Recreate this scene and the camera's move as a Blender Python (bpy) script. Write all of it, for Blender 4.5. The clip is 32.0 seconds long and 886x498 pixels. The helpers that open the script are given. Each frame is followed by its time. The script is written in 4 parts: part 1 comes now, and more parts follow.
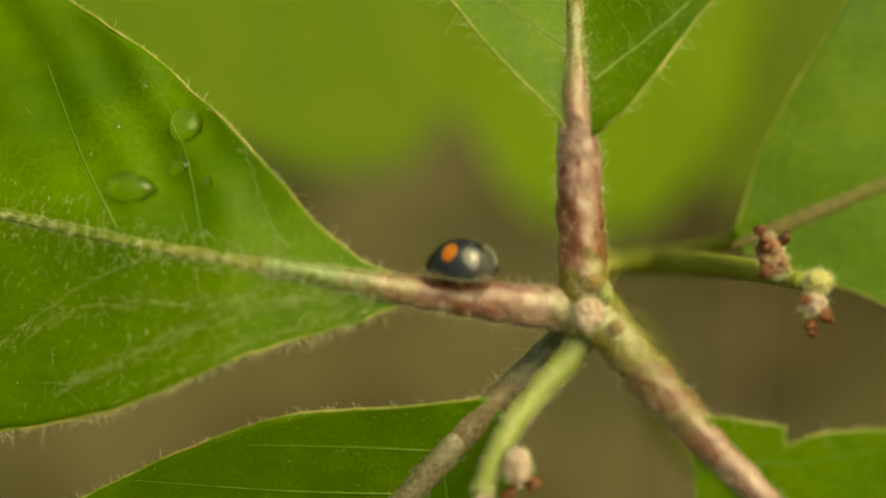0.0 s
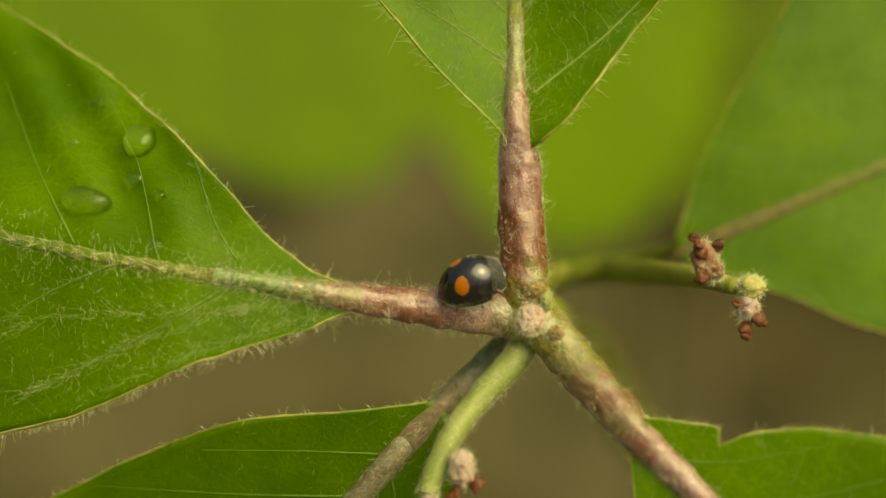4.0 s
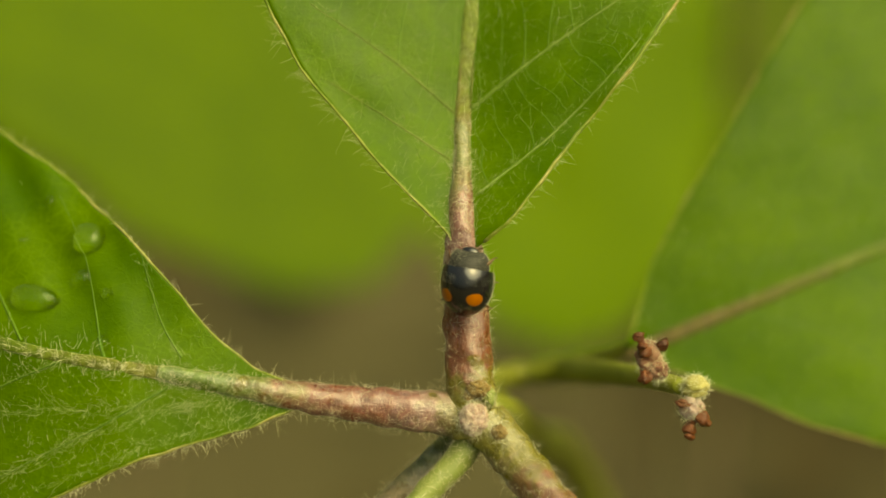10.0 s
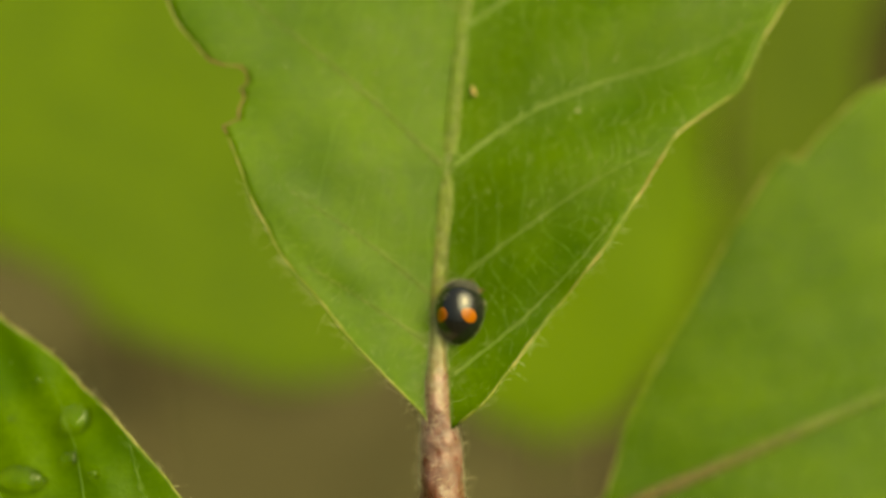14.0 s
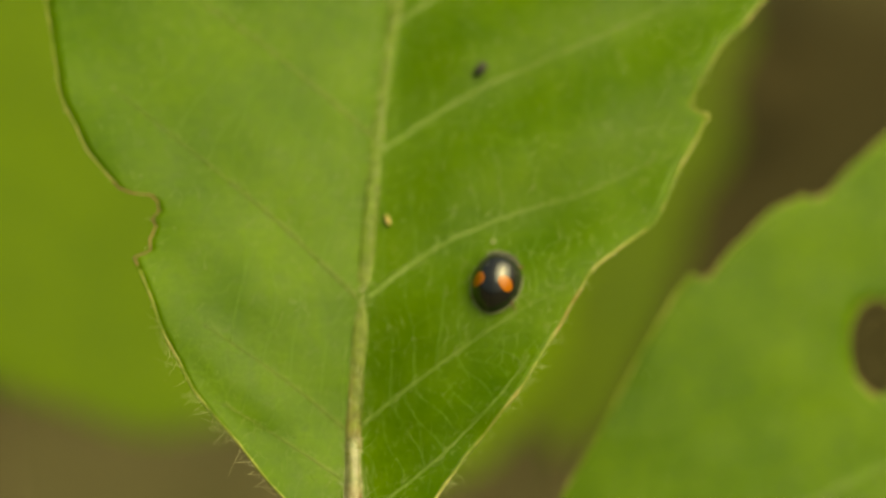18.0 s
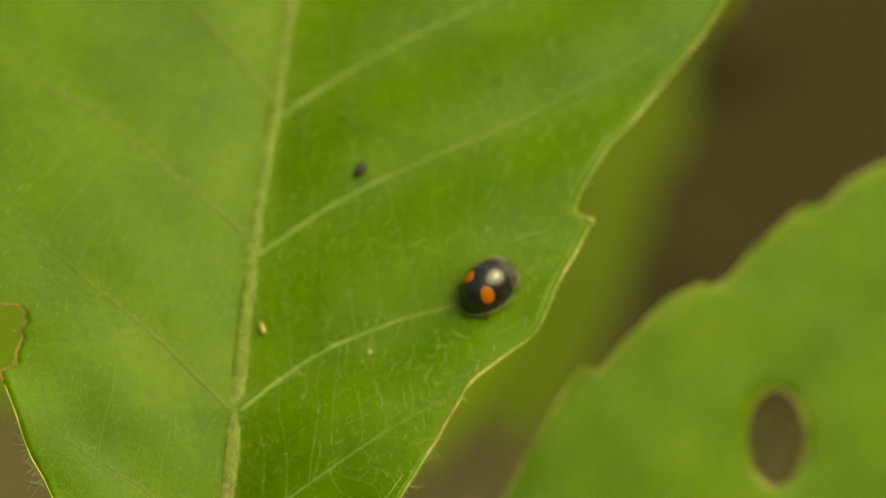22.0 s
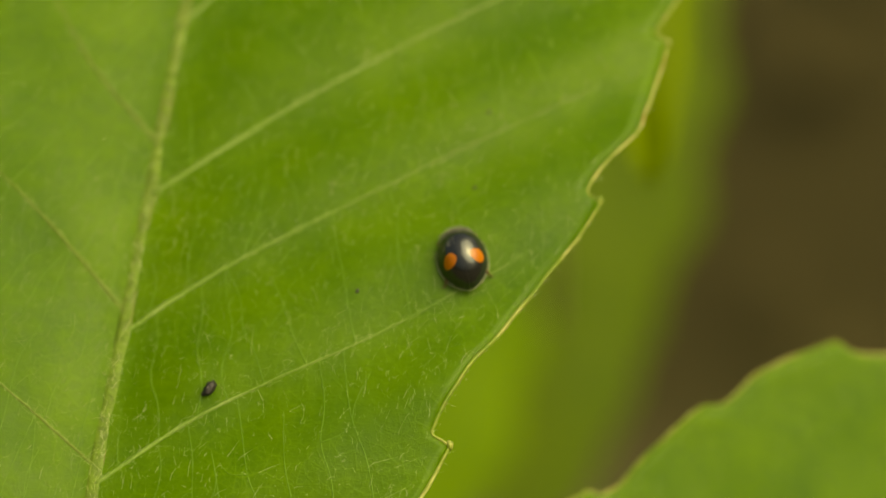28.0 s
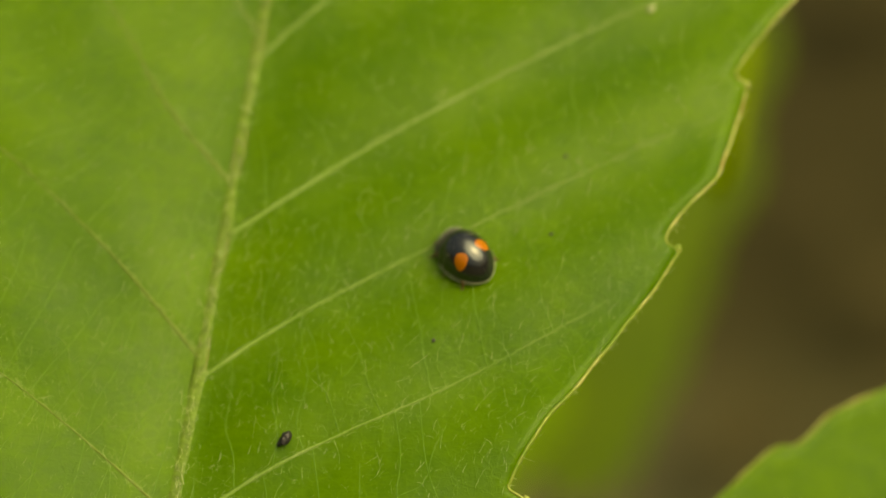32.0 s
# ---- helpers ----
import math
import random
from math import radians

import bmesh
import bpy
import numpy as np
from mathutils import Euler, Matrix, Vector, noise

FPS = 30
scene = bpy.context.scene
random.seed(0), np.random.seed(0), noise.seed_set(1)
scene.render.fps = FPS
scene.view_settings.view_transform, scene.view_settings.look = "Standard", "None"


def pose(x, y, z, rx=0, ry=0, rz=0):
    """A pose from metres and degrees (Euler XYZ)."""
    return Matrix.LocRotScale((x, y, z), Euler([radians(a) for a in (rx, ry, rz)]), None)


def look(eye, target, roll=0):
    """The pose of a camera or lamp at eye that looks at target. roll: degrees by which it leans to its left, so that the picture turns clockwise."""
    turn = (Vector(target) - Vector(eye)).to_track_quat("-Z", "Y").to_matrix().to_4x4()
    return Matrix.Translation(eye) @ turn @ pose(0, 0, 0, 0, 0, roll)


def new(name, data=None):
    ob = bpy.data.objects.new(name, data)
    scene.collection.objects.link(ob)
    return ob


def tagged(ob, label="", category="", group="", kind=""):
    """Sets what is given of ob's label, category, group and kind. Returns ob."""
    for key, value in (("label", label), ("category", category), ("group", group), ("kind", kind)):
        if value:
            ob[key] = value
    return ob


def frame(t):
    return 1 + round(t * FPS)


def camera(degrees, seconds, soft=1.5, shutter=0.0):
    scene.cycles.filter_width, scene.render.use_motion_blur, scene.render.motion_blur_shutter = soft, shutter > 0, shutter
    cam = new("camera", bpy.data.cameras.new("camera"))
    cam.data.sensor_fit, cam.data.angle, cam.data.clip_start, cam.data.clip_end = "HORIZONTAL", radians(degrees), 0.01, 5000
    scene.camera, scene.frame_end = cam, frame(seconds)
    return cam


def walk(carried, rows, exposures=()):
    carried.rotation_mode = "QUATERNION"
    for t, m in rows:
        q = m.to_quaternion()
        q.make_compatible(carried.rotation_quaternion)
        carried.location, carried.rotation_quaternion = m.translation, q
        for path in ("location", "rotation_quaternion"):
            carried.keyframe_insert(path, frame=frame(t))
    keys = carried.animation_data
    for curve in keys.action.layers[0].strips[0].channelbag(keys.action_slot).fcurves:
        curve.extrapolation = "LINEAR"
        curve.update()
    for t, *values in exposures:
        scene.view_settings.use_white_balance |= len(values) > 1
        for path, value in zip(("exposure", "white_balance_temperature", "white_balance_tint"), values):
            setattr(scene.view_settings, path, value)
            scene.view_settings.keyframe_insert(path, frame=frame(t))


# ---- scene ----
# All measures of the plant are in millimetres in the shoot's own frame: u to the right, v along the upright leaf, w towards the camera.
MM = 0.001
PLANT = pose(0, 0, 0.55, 55, 0, 0)


def placed(row):
    """A time and a world pose from seconds, millimetres and degrees in the shoot's frame."""
    t, u, v, w, rx, ry, rz = row
    return t, PLANT @ pose(u * MM, v * MM, w * MM, rx, ry, rz)


# ---- camera ----
cam = camera(22, 32.0, soft=1.6)
cam.data.dof.use_dof = True
cam.data.dof.focus_distance = 0.0968
cam.data.dof.aperture_fstop = 22.0
walk(cam, [placed(r) for r in (
    (0, -4.67, 4.89, 93.46, -1.44, 0.94, 0.43), (0.5, -4.85, 4.29, 94.08, -1.20, 0.72, 0.31), (1, -4.52, 3.91, 95.05, -1.15, 0.85, 0.28),
    (1.5, -4.89, 4.67, 95.60, -1.06, 0.89, 0.26), (2, -5.25, 4.31, 96.15, -1.14, 0.90, 0.24), (2.5, -6.40, 4.36, 96.71, -1.22, 0.88, 0.21),
    (3, -6.87, 3.13, 98.03, -0.92, 0.99, 0.05), (3.5, -4.86, 4.75, 96.26, -1.08, 0.62, -0.08), (5.5, 0.11, 2.89, 98.36, 0.61, 1.17, -0.08),
    (6, 0.63, 3.07, 96.47, 1.04, 0.63, -0.01), (6.5, 0.42, 3.04, 96.82, 0.49, 0.85, 0.15), (7, 0.08, 3.40, 98.04, 0.43, 1.02, -0.01),
    (7.5, 0.06, 3.23, 98.20, 1.02, 1.40, -0.08), (8, 0.13, 3.90, 97.53, 0.91, 1.22, 0.09), (8.5, -0.36, 3.58, 97.11, 1.32, 1.31, 0.14),
    (9, -0.28, 3.99, 97.28, 1.34, 1.54, 0.11), (9.5, 0.14, 4.57, 95.99, 1.44, 1.30, 0.09), (10, 0.68, 4.43, 96.95, 1.59, 1.32, 0.17),
    (10.5, 1.26, 4.65, 100.18, 1.97, 1.35, 0.01), (11, 1.06, 4.33, 101.48, 2.58, 1.30, 0.14), (11.5, 2.15, 4.79, 100.84, 3.02, 1.27, -0.05),
    (12, 2.27, 6.71, 100.42, 1.99, 1.25, 0.03), (12.5, 1.97, 7.27, 99.40, 2.48, 0.46, -0.04), (13, 0.87, 7.92, 99.43, 2.89, 0.73, -0.04),
    (13.5, 3.41, 12.23, 99.94, 1.28, 2.11, -0.09), (14, 1.87, 10.75, 100.27, 2.46, 1.36, -0.19), (14.5, 1.16, 12.21, 100.10, 2.06, 0.84, -0.42),
    (15, 3.78, 13.69, 98.64, 1.73, 0.49, -0.36), (15.5, 4.90, 15.18, 98.02, 1.83, 0.68, -0.37), (17.5, -0.22, 17.39, 98.20, 1.34, -2.64, -0.01),
    (18, -1.54, 17.44, 99.41, 2.09, -2.69, -0.12), (18.5, -1.95, 20.60, 99.59, 1.68, -3.14, 0.10), (19, -2.88, 21.35, 98.43, 1.48, -3.14, 0.08),
    (19.5, -1.49, 22.26, 97.10, 0.78, -3.11, -0.07), (20, 0.20, 23.39, 97.58, 0.63, -3.11, 0.06), (20.5, 1.73, 23.97, 96.74, 0.80, -3.36, -0.16),
    (21, 2.15, 24.73, 95.72, 0.24, -2.88, 0.08), (21.5, 3.88, 25.91, 95.59, 0.07, -2.96, -0.05), (22, 3.95, 26.20, 97.30, -0.06, -2.77, 0.05),
    (22.5, 3.46, 27.04, 97.25, -0.24, -2.77, -0.11), (23, 4.52, 27.08, 97.31, 0.03, -2.87, -0.20), (23.5, 5.94, 28.23, 96.98, 0.05, -2.90, -0.15),
    (24, 5.86, 29.84, 97.48, 0.02, -2.63, 0.10), (24.5, 5.17, 29.15, 98.24, 0.67, -2.96, -0.14), (25, 6.87, 31.47, 97.41, 0.49, -2.66, -0.17),
    (25.5, 10.27, 32.06, 96.77, 0.31, -2.28, -0.24), (27.5, 12.06, 34.79, 95.00, 0.58, -0.81, -0.15), (28, 14.60, 34.83, 92.01, 0.52, -0.43, -0.19),
    (28.5, 13.40, 35.32, 91.16, 0.32, -0.37, -0.14), (29, 13.31, 37.98, 90.18, -0.45, -0.22, -0.24), (29.5, 12.71, 38.01, 90.42, -0.32, -0.14, -0.03),
    (30, 12.56, 41.60, 88.74, -1.56, 0.58, 0.07), (30.5, 13.17, 40.62, 87.50, -1.59, 0.98, 0.04), (31, 13.55, 39.91, 90.71, -1.67, 0.77, 0.19),
    (31.5, 13.21, 40.11, 90.32, -1.55, 0.75, 0.22), (32, 12.78, 40.62, 91.19, -1.57, 0.46, 0.21),
)], exposures=[(0, 0.45, 12000, -18), (32, 0.45, 12000, -18)])

# ---- light: an overcast sky, brightest overhead, with a wide bright break in the cloud to the right behind the camera ----
SUN_FROM = Vector((0.50, -0.20, 0.84)).normalized()
world = bpy.data.worlds.new("sky")
scene.world = world
world.use_nodes = True
wn = world.node_tree.nodes
wl = world.node_tree.links
sky = wn.new("ShaderNodeTexSky")
sky.sky_type = "NISHITA"
sky.sun_disc = False
sky.sun_elevation = math.asin(SUN_FROM.z)
sky.sun_rotation = math.atan2(SUN_FROM.x, SUN_FROM.y)
sky.dust_density = 8.0
sky.ozone_density = 0.0
# cloud cover: two to three times as bright at the zenith as at the horizon
height = wn.new("ShaderNodeSeparateXYZ")
wl.new(wn.new("ShaderNodeTexCoord").outputs["Generated"], height.inputs[0])
cover = wn.new("ShaderNodeMapRange")
cover.inputs["From Min"].default_value, cover.inputs["From Max"].default_value = 0.0, 1.0
cover.inputs["To Min"].default_value, cover.inputs["To Max"].default_value = 0.06, 0.16
wl.new(height.outputs["Z"], cover.inputs["Value"])
wl.new(sky.outputs["Color"], wn["Background"].inputs["Color"])
wl.new(cover.outputs["Result"], wn["Background"].inputs["Strength"])
sun = new("sun", bpy.data.lights.new("sun", "SUN"))
sun.data.energy = 2.1
sun.data.angle = radians(75)
sun.data.color = (1.0, 0.97, 0.90)
sun.matrix_world = look(SUN_FROM * 3, (0, 0, 0))


# ---- materials ----
def ramp(nt, fac, stops):
    node = nt.nodes.new("ShaderNodeValToRGB")
    while len(node.color_ramp.elements) < len(stops):
        node.color_ramp.elements.new(0.5)
    for el, (p, c) in zip(node.color_ramp.elements, stops):
        el.position, el.color = p, (c[0], c[1], c[2], 1) if len(c) > 1 else (c[0], c[0], c[0], 1)
    nt.links.new(fac, node.inputs["Fac"])
    return node.outputs["Color"]


def tex_noise(nt, scale, detail=4.0, rough=0.55, stretch=None):
    co = nt.nodes.new("ShaderNodeTexCoord").outputs["Object"]
    if stretch:
        mp = nt.nodes.new("ShaderNodeMapping")
        mp.inputs["Scale"].default_value = stretch
        nt.links.new(co, mp.inputs["Vector"])
        co = mp.outputs["Vector"]
    n = nt.nodes.new("ShaderNodeTexNoise")
    n.inputs["Scale"].default_value = scale
    n.inputs["Detail"].default_value = detail
    n.inputs["Roughness"].default_value = rough
    nt.links.new(co, n.inputs["Vector"])
    return n.outputs["Fac"]


def mix(nt, fac, a, b, mode="MIX"):
    m = nt.nodes.new("ShaderNodeMix")
    m.data_type, m.blend_type = "RGBA", mode
    for socket, value in ((m.inputs[0], fac), (m.inputs[6], a), (m.inputs[7], b)):
        if isinstance(value, (int, float)):
            socket.default_value = value
        elif isinstance(value, tuple):
            socket.default_value = (*value, 1)
        else:
            nt.links.new(value, socket)
    return m.outputs[2]


def relief(nt, height, depth, strength=0.6, after=None):
    b = nt.nodes.new("ShaderNodeBump")
    b.inputs["Strength"].default_value = strength
    b.inputs["Distance"].default_value = depth
    nt.links.new(height, b.inputs["Height"])
    if after:
        nt.links.new(after, b.inputs["Normal"])
    return b.outputs["Normal"]


def base_material(name, rough=0.5, spec=0.5):
    m = bpy.data.materials.new(name)
    m.use_nodes = True
    p = m.node_tree.nodes["Principled BSDF"]
    p.inputs["Roughness"].default_value = rough
    p.inputs["Specular IOR Level"].default_value = spec
    return m, m.node_tree, p


def leaf_material(name, dark, mid, pale, cells=1000, sheen=0.42, through_light=0.3):
    """Green leaf flesh: mottled, with a net of fine pale veinlets and a waxy skin that lets some light through."""
    m, nt, p = base_material(name, sheen, 0.19)
    big = tex_noise(nt, 170, 4, 0.6)
    fine = tex_noise(nt, 1400, 5, 0.65)
    col = ramp(nt, big, [(0.35, dark), (0.65, mid)])
    col = mix(nt, 0.35, col, ramp(nt, fine, [(0.3, dark), (0.75, mid)]))
    net = None
    for scale, weight in ((cells, 0.32), (cells * 2.7, 0.36)):
        v = nt.nodes.new("ShaderNodeTexVoronoi")
        v.feature = "DISTANCE_TO_EDGE"
        v.inputs["Scale"].default_value = scale
        wob = nt.nodes.new("ShaderNodeTexCoord")
        nt.links.new(wob.outputs["Object"], v.inputs["Vector"])
        line = ramp(nt, v.outputs["Distance"], [(0.0, (1,)), (0.06, (0,))])
        soft = ramp(nt, tex_noise(nt, 160, 2), [(0.4, (0.0,)), (0.65, (weight,))])
        fac = mix(nt, 1.0, line, soft, "MULTIPLY")
        col = mix(nt, fac, col, pale)
        net = line if net is None else mix(nt, 0.5, net, line)
    nt.links.new(col, p.inputs["Base Color"])
    normal = relief(nt, net, 0.00003, 0.35)
    normal = relief(nt, fine, 0.00008, 0.7, normal)
    normal = relief(nt, tex_noise(nt, 260, 3), 0.0003, 0.35, normal)
    nt.links.new(normal, p.inputs["Normal"])
    nt.links.new(ramp(nt, fine, [(0.3, (sheen - 0.08,)), (0.7, (sheen + 0.14,))]), p.inputs["Roughness"])
    t = nt.nodes.new("ShaderNodeBsdfTranslucent")
    nt.links.new(mix(nt, 1.0, col, (1.0, 1.0, 0.45), "MULTIPLY"), t.inputs["Color"])
    s = nt.nodes.new("ShaderNodeMixShader")
    s.inputs[0].default_value = through_light
    nt.links.new(p.outputs["BSDF"], s.inputs[1])
    nt.links.new(t.outputs["BSDF"], s.inputs[2])
    nt.links.new(s.outputs["Shader"], nt.nodes["Material Output"].inputs["Surface"])
    return m


def skin_material(name, stops, scale=350, rough=0.55, stretch=None, depth=0.00006, spec=0.4, sub=0.0):
    """Stalks, buds and other small solid parts: colour blotches at two scales and a fine grain."""
    m, nt, p = base_material(name, rough, spec)
    big = tex_noise(nt, scale, 4, 0.6, stretch)
    fine = tex_noise(nt, scale * 6, 4, 0.7, stretch)
    col = mix(nt, 0.3, ramp(nt, big, stops), ramp(nt, fine, stops))
    nt.links.new(col, p.inputs["Base Color"])
    nt.links.new(relief(nt, fine, depth, 0.7), p.inputs["Normal"])
    if sub:
        p.inputs["Subsurface Weight"].default_value = sub
        p.inputs["Subsurface Radius"].default_value = (0.0008, 0.0005, 0.0002)
        p.inputs["Subsurface Scale"].default_value = 1.0
    return m


def stalk_material(name, axis, near, far, stops, rough=0.28):
    """Stalk skin whose colour changes along its length, from near to far (metres along one axis), broken up by
    blotches.
    """
    m, nt, p = base_material(name, rough, 1.0 if rough < 0.4 else 0.25)
    co = nt.nodes.new("ShaderNodeTexCoord")
    sep = nt.nodes.new("ShaderNodeSeparateXYZ")
    nt.links.new(co.outputs["Object"], sep.inputs[0])
    mr = nt.nodes.new("ShaderNodeMapRange")
    mr.inputs["From Min"].default_value, mr.inputs["From Max"].default_value = near, far
    nt.links.new(sep.outputs[axis], mr.inputs["Value"])
    blot = tex_noise(nt, 1250, 5, 0.65)
    add = nt.nodes.new("ShaderNodeMath")
    add.operation = "MULTIPLY_ADD"
    nt.links.new(blot, add.inputs[0])
    add.inputs[1].default_value = 0.6
    sub = nt.nodes.new("ShaderNodeMath")
    sub.operation = "SUBTRACT"
    nt.links.new(mr.outputs["Result"], sub.inputs[0])
    sub.inputs[1].default_value = 0.30
    nt.links.new(sub.outputs[0], add.inputs[2])
    col = ramp(nt, add.outputs[0], stops)
    fine = tex_noise(nt, 2600, 4, 0.7)
    col = mix(nt, 0.7, col, ramp(nt, fine, [(0.32, (0.42,)), (0.68, (1.25,))]), "MULTIPLY")
    nt.links.new(col, p.inputs["Base Color"])
    nt.links.new(ramp(nt, blot, [(0.35, (rough - 0.1,)), (0.65, (rough + 0.2,))]), p.inputs["Roughness"])
    nt.links.new(relief(nt, fine, 0.00013, 0.7, relief(nt, blot, 0.00012, 0.5)), p.inputs["Normal"])
    return m


# PALE: pale pink skin, with the stalks' glossy highlights painted in
OLIVE, RUST, PINK, PALE, TAN, GREEN = (0.145, 0.128, 0.012), (0.135, 0.036, 0.010), (0.180, 0.070, 0.052), (0.255, 0.150, 0.135), (0.155, 0.118, 0.036), (0.10, 0.16, 0.02)
LEAF = leaf_material("leaf_green", (0.043, 0.105, 0.001), (0.088, 0.168, 0.0015), (0.125, 0.225, 0.012), 1100, 0.40, 0.26)
LEAF_FAR = leaf_material("leaf_yellow_green", (0.068, 0.130, 0.001), (0.104, 0.178, 0.001), (0.112, 0.182, 0.003), 500, 0.6, 0.35)
LEAF_MID = leaf_material("leaf_fresh_green", (0.085, 0.16, 0.001), (0.128, 0.215, 0.001), (0.135, 0.22, 0.004), 500, 0.6, 0.35)
# brighter copy: light painted into the colour of a leaf that lies in shade
LEAF_BRIGHTENED = leaf_material("leaf_yellow_green_brightened", (0.12, 0.185, 0.002), (0.15, 0.215, 0.002), (0.16, 0.225, 0.005), 500, 0.6, 0.4)
# darker copy of the far green: shade on the right painted into the colour
LEAF_SHADED = leaf_material("leaf_green_shaded", (0.055, 0.095, 0.001), (0.082, 0.128, 0.002), (0.092, 0.134, 0.006), 500, 0.6, 0.3)
RIB = skin_material("leaf_rib", [(0.3, (0.13, 0.19, 0.02)), (0.7, (0.20, 0.25, 0.05))], 700)
RIB_GREEN = (0.090, 0.143, 0.012)
RIB_UP = stalk_material("leaf_rib_upright", 1, 0.007, 0.024, [(0.0, PINK), (0.1, TAN), (0.25, TAN), (0.45, (0.13, 0.16, 0.03)), (0.9, RIB_GREEN)], 0.5)
RIB_LEFT = stalk_material("leaf_rib_left", 0, -0.008, -0.020, [(0.0, (0.19, 0.16, 0.06)), (0.3, (0.17, 0.165, 0.045)), (0.7, (0.135, 0.16, 0.025)), (0.95, (0.10, 0.155, 0.012))], 0.5)
RIB_LOW = stalk_material("leaf_rib_low", 1, -0.004, -0.014, [(0.0, (0.20, 0.15, 0.09)), (0.4, (0.19, 0.14, 0.08)), (0.7, TAN), (1.0, RIB_GREEN)], 0.5)
RIB_PINK = stalk_material("leaf_rib_base", 0, 0.006, 0.024, [(0.0, (0.105, 0.072, 0.032)), (0.35, (0.098, 0.092, 0.022)), (0.7, (0.078, 0.122, 0.010)), (1.0, (0.072, 0.14, 0.007))], 0.5)
VEIN = skin_material("side_vein", [(0.3, (0.088, 0.165, 0.012)), (0.5, (0.135, 0.21, 0.036)), (0.7, (0.20, 0.265, 0.085))], 350)
RIB_LINE = skin_material("rib_edge_brown", [(0.3, (0.075, 0.085, 0.010)), (0.7, (0.13, 0.115, 0.02))], 500)
VEIN_BROWN = skin_material("side_vein_brownish", [(0.3, (0.07, 0.115, 0.006)), (0.5, (0.10, 0.14, 0.012)), (0.7, (0.14, 0.19, 0.04))], 350)
VEIN_DIM = skin_material("side_vein_dim", [(0.3, (0.05, 0.12, 0.003)), (0.5, (0.066, 0.142, 0.005)), (0.7, (0.09, 0.168, 0.014))], 350)
VEINLET = skin_material("veinlet", [(0.3, (0.062, 0.142, 0.003)), (0.7, (0.10, 0.19, 0.012))], 500)
MARGIN = skin_material("leaf_margin", [(0.36, (0.075, 0.145, 0.006)), (0.48, (0.15, 0.19, 0.02)), (0.58, (0.32, 0.31, 0.11)), (0.68, (0.22, 0.135, 0.04))], 420)
STALK_UP = stalk_material("stalk_upright", 1, -0.001, 0.0125, [(0.0, OLIVE), (0.16, OLIVE), (0.26, RUST), (0.40, RUST), (0.50, PINK), (0.60, PALE), (0.70, PINK), (0.84, TAN), (0.98, (0.13, 0.155, 0.03))])
STALK_LEFT = stalk_material("stalk_left", 0, 0.0, -0.0115, [(0.0, OLIVE), (0.12, TAN), (0.22, PALE), (0.32, PINK), (0.5, RUST), (0.62, PINK), (0.75, TAN), (0.92, GREEN)])
STALK_LOW = stalk_material("stalk_low", 1, 0.0, -0.008, [(0.0, OLIVE), (0.2, OLIVE), (0.3, TAN), (0.4, RUST), (0.5, TAN), (0.6, PINK), (0.68, RUST), (0.8, PALE), (0.95, PINK)])
STALK_GREEN = skin_material("stalk_green", [(0.3, (0.11, 0.15, 0.03)), (0.6, (0.19, 0.22, 0.06)), (0.8, (0.29, 0.30, 0.14))], 420)
# green near the joint, with the joint's shade painted in as a darker tone
STALK_BELOW = stalk_material("stalk_below", 1, -0.001, -0.0055, [(0.0, (0.07, 0.10, 0.012)), (0.25, (0.09, 0.10, 0.018)), (0.5, (0.15, 0.115, 0.06)), (0.8, (0.24, 0.185, 0.125)), (1.0, (0.20, 0.17, 0.10))])
STALK_BACK = skin_material("stalk_olive", [(0.3, (0.15, 0.18, 0.015)), (0.7, (0.22, 0.24, 0.035))], 420)
FLOWER_BASE = skin_material("flower_base_yellow", [(0.3, (0.20, 0.20, 0.045)), (0.55, (0.34, 0.31, 0.11)), (0.75, (0.44, 0.40, 0.20))], 900, 0.5, sub=0.15)
BITE = skin_material("bitten_edge_brown", [(0.35, (0.06, 0.03, 0.012)), (0.6, (0.22, 0.15, 0.05)), (0.75, (0.30, 0.29, 0.10))], 700)
BUD = skin_material("bud_pink", [(0.3, (0.27, 0.16, 0.11)), (0.5, (0.42, 0.30, 0.26)), (0.75, (0.60, 0.53, 0.47))], 1500, 0.6, sub=0.15, depth=0.0002)
BUD_GOLD = skin_material("bud_gold", [(0.3, (0.09, 0.08, 0.01)), (0.5, (0.19, 0.12, 0.035)), (0.75, (0.36, 0.26, 0.11))], 1500, 0.6, depth=0.0002)
PETAL = skin_material("petal_rust", [(0.3, (0.035, 0.010, 0.004)), (0.55, (0.12, 0.035, 0.010)), (0.8, (0.30, 0.13, 0.06))], 1300, 0.28, sub=0.2, depth=0.00012)
FLESH = skin_material("flower_pink_green", [(0.36, (0.07, 0.02, 0.008)), (0.46, (0.16, 0.06, 0.032)), (0.58, (0.30, 0.18, 0.13)), (0.75, (0.30, 0.26, 0.08))], 1500, 0.45, sub=0.2, depth=0.00015)


def plain(name, col, rough=0.5, spec=0.5, grain=0.0):
    m, nt, p = base_material(name, rough, spec)
    f = tex_noise(nt, 3000, 3)
    nt.links.new(mix(nt, f, tuple(c * 0.8 for c in col), tuple(min(1, c * 1.2) for c in col)), p.inputs["Base Color"])
    if grain:
        nt.links.new(relief(nt, f, grain, 0.6), p.inputs["Normal"])
    return m


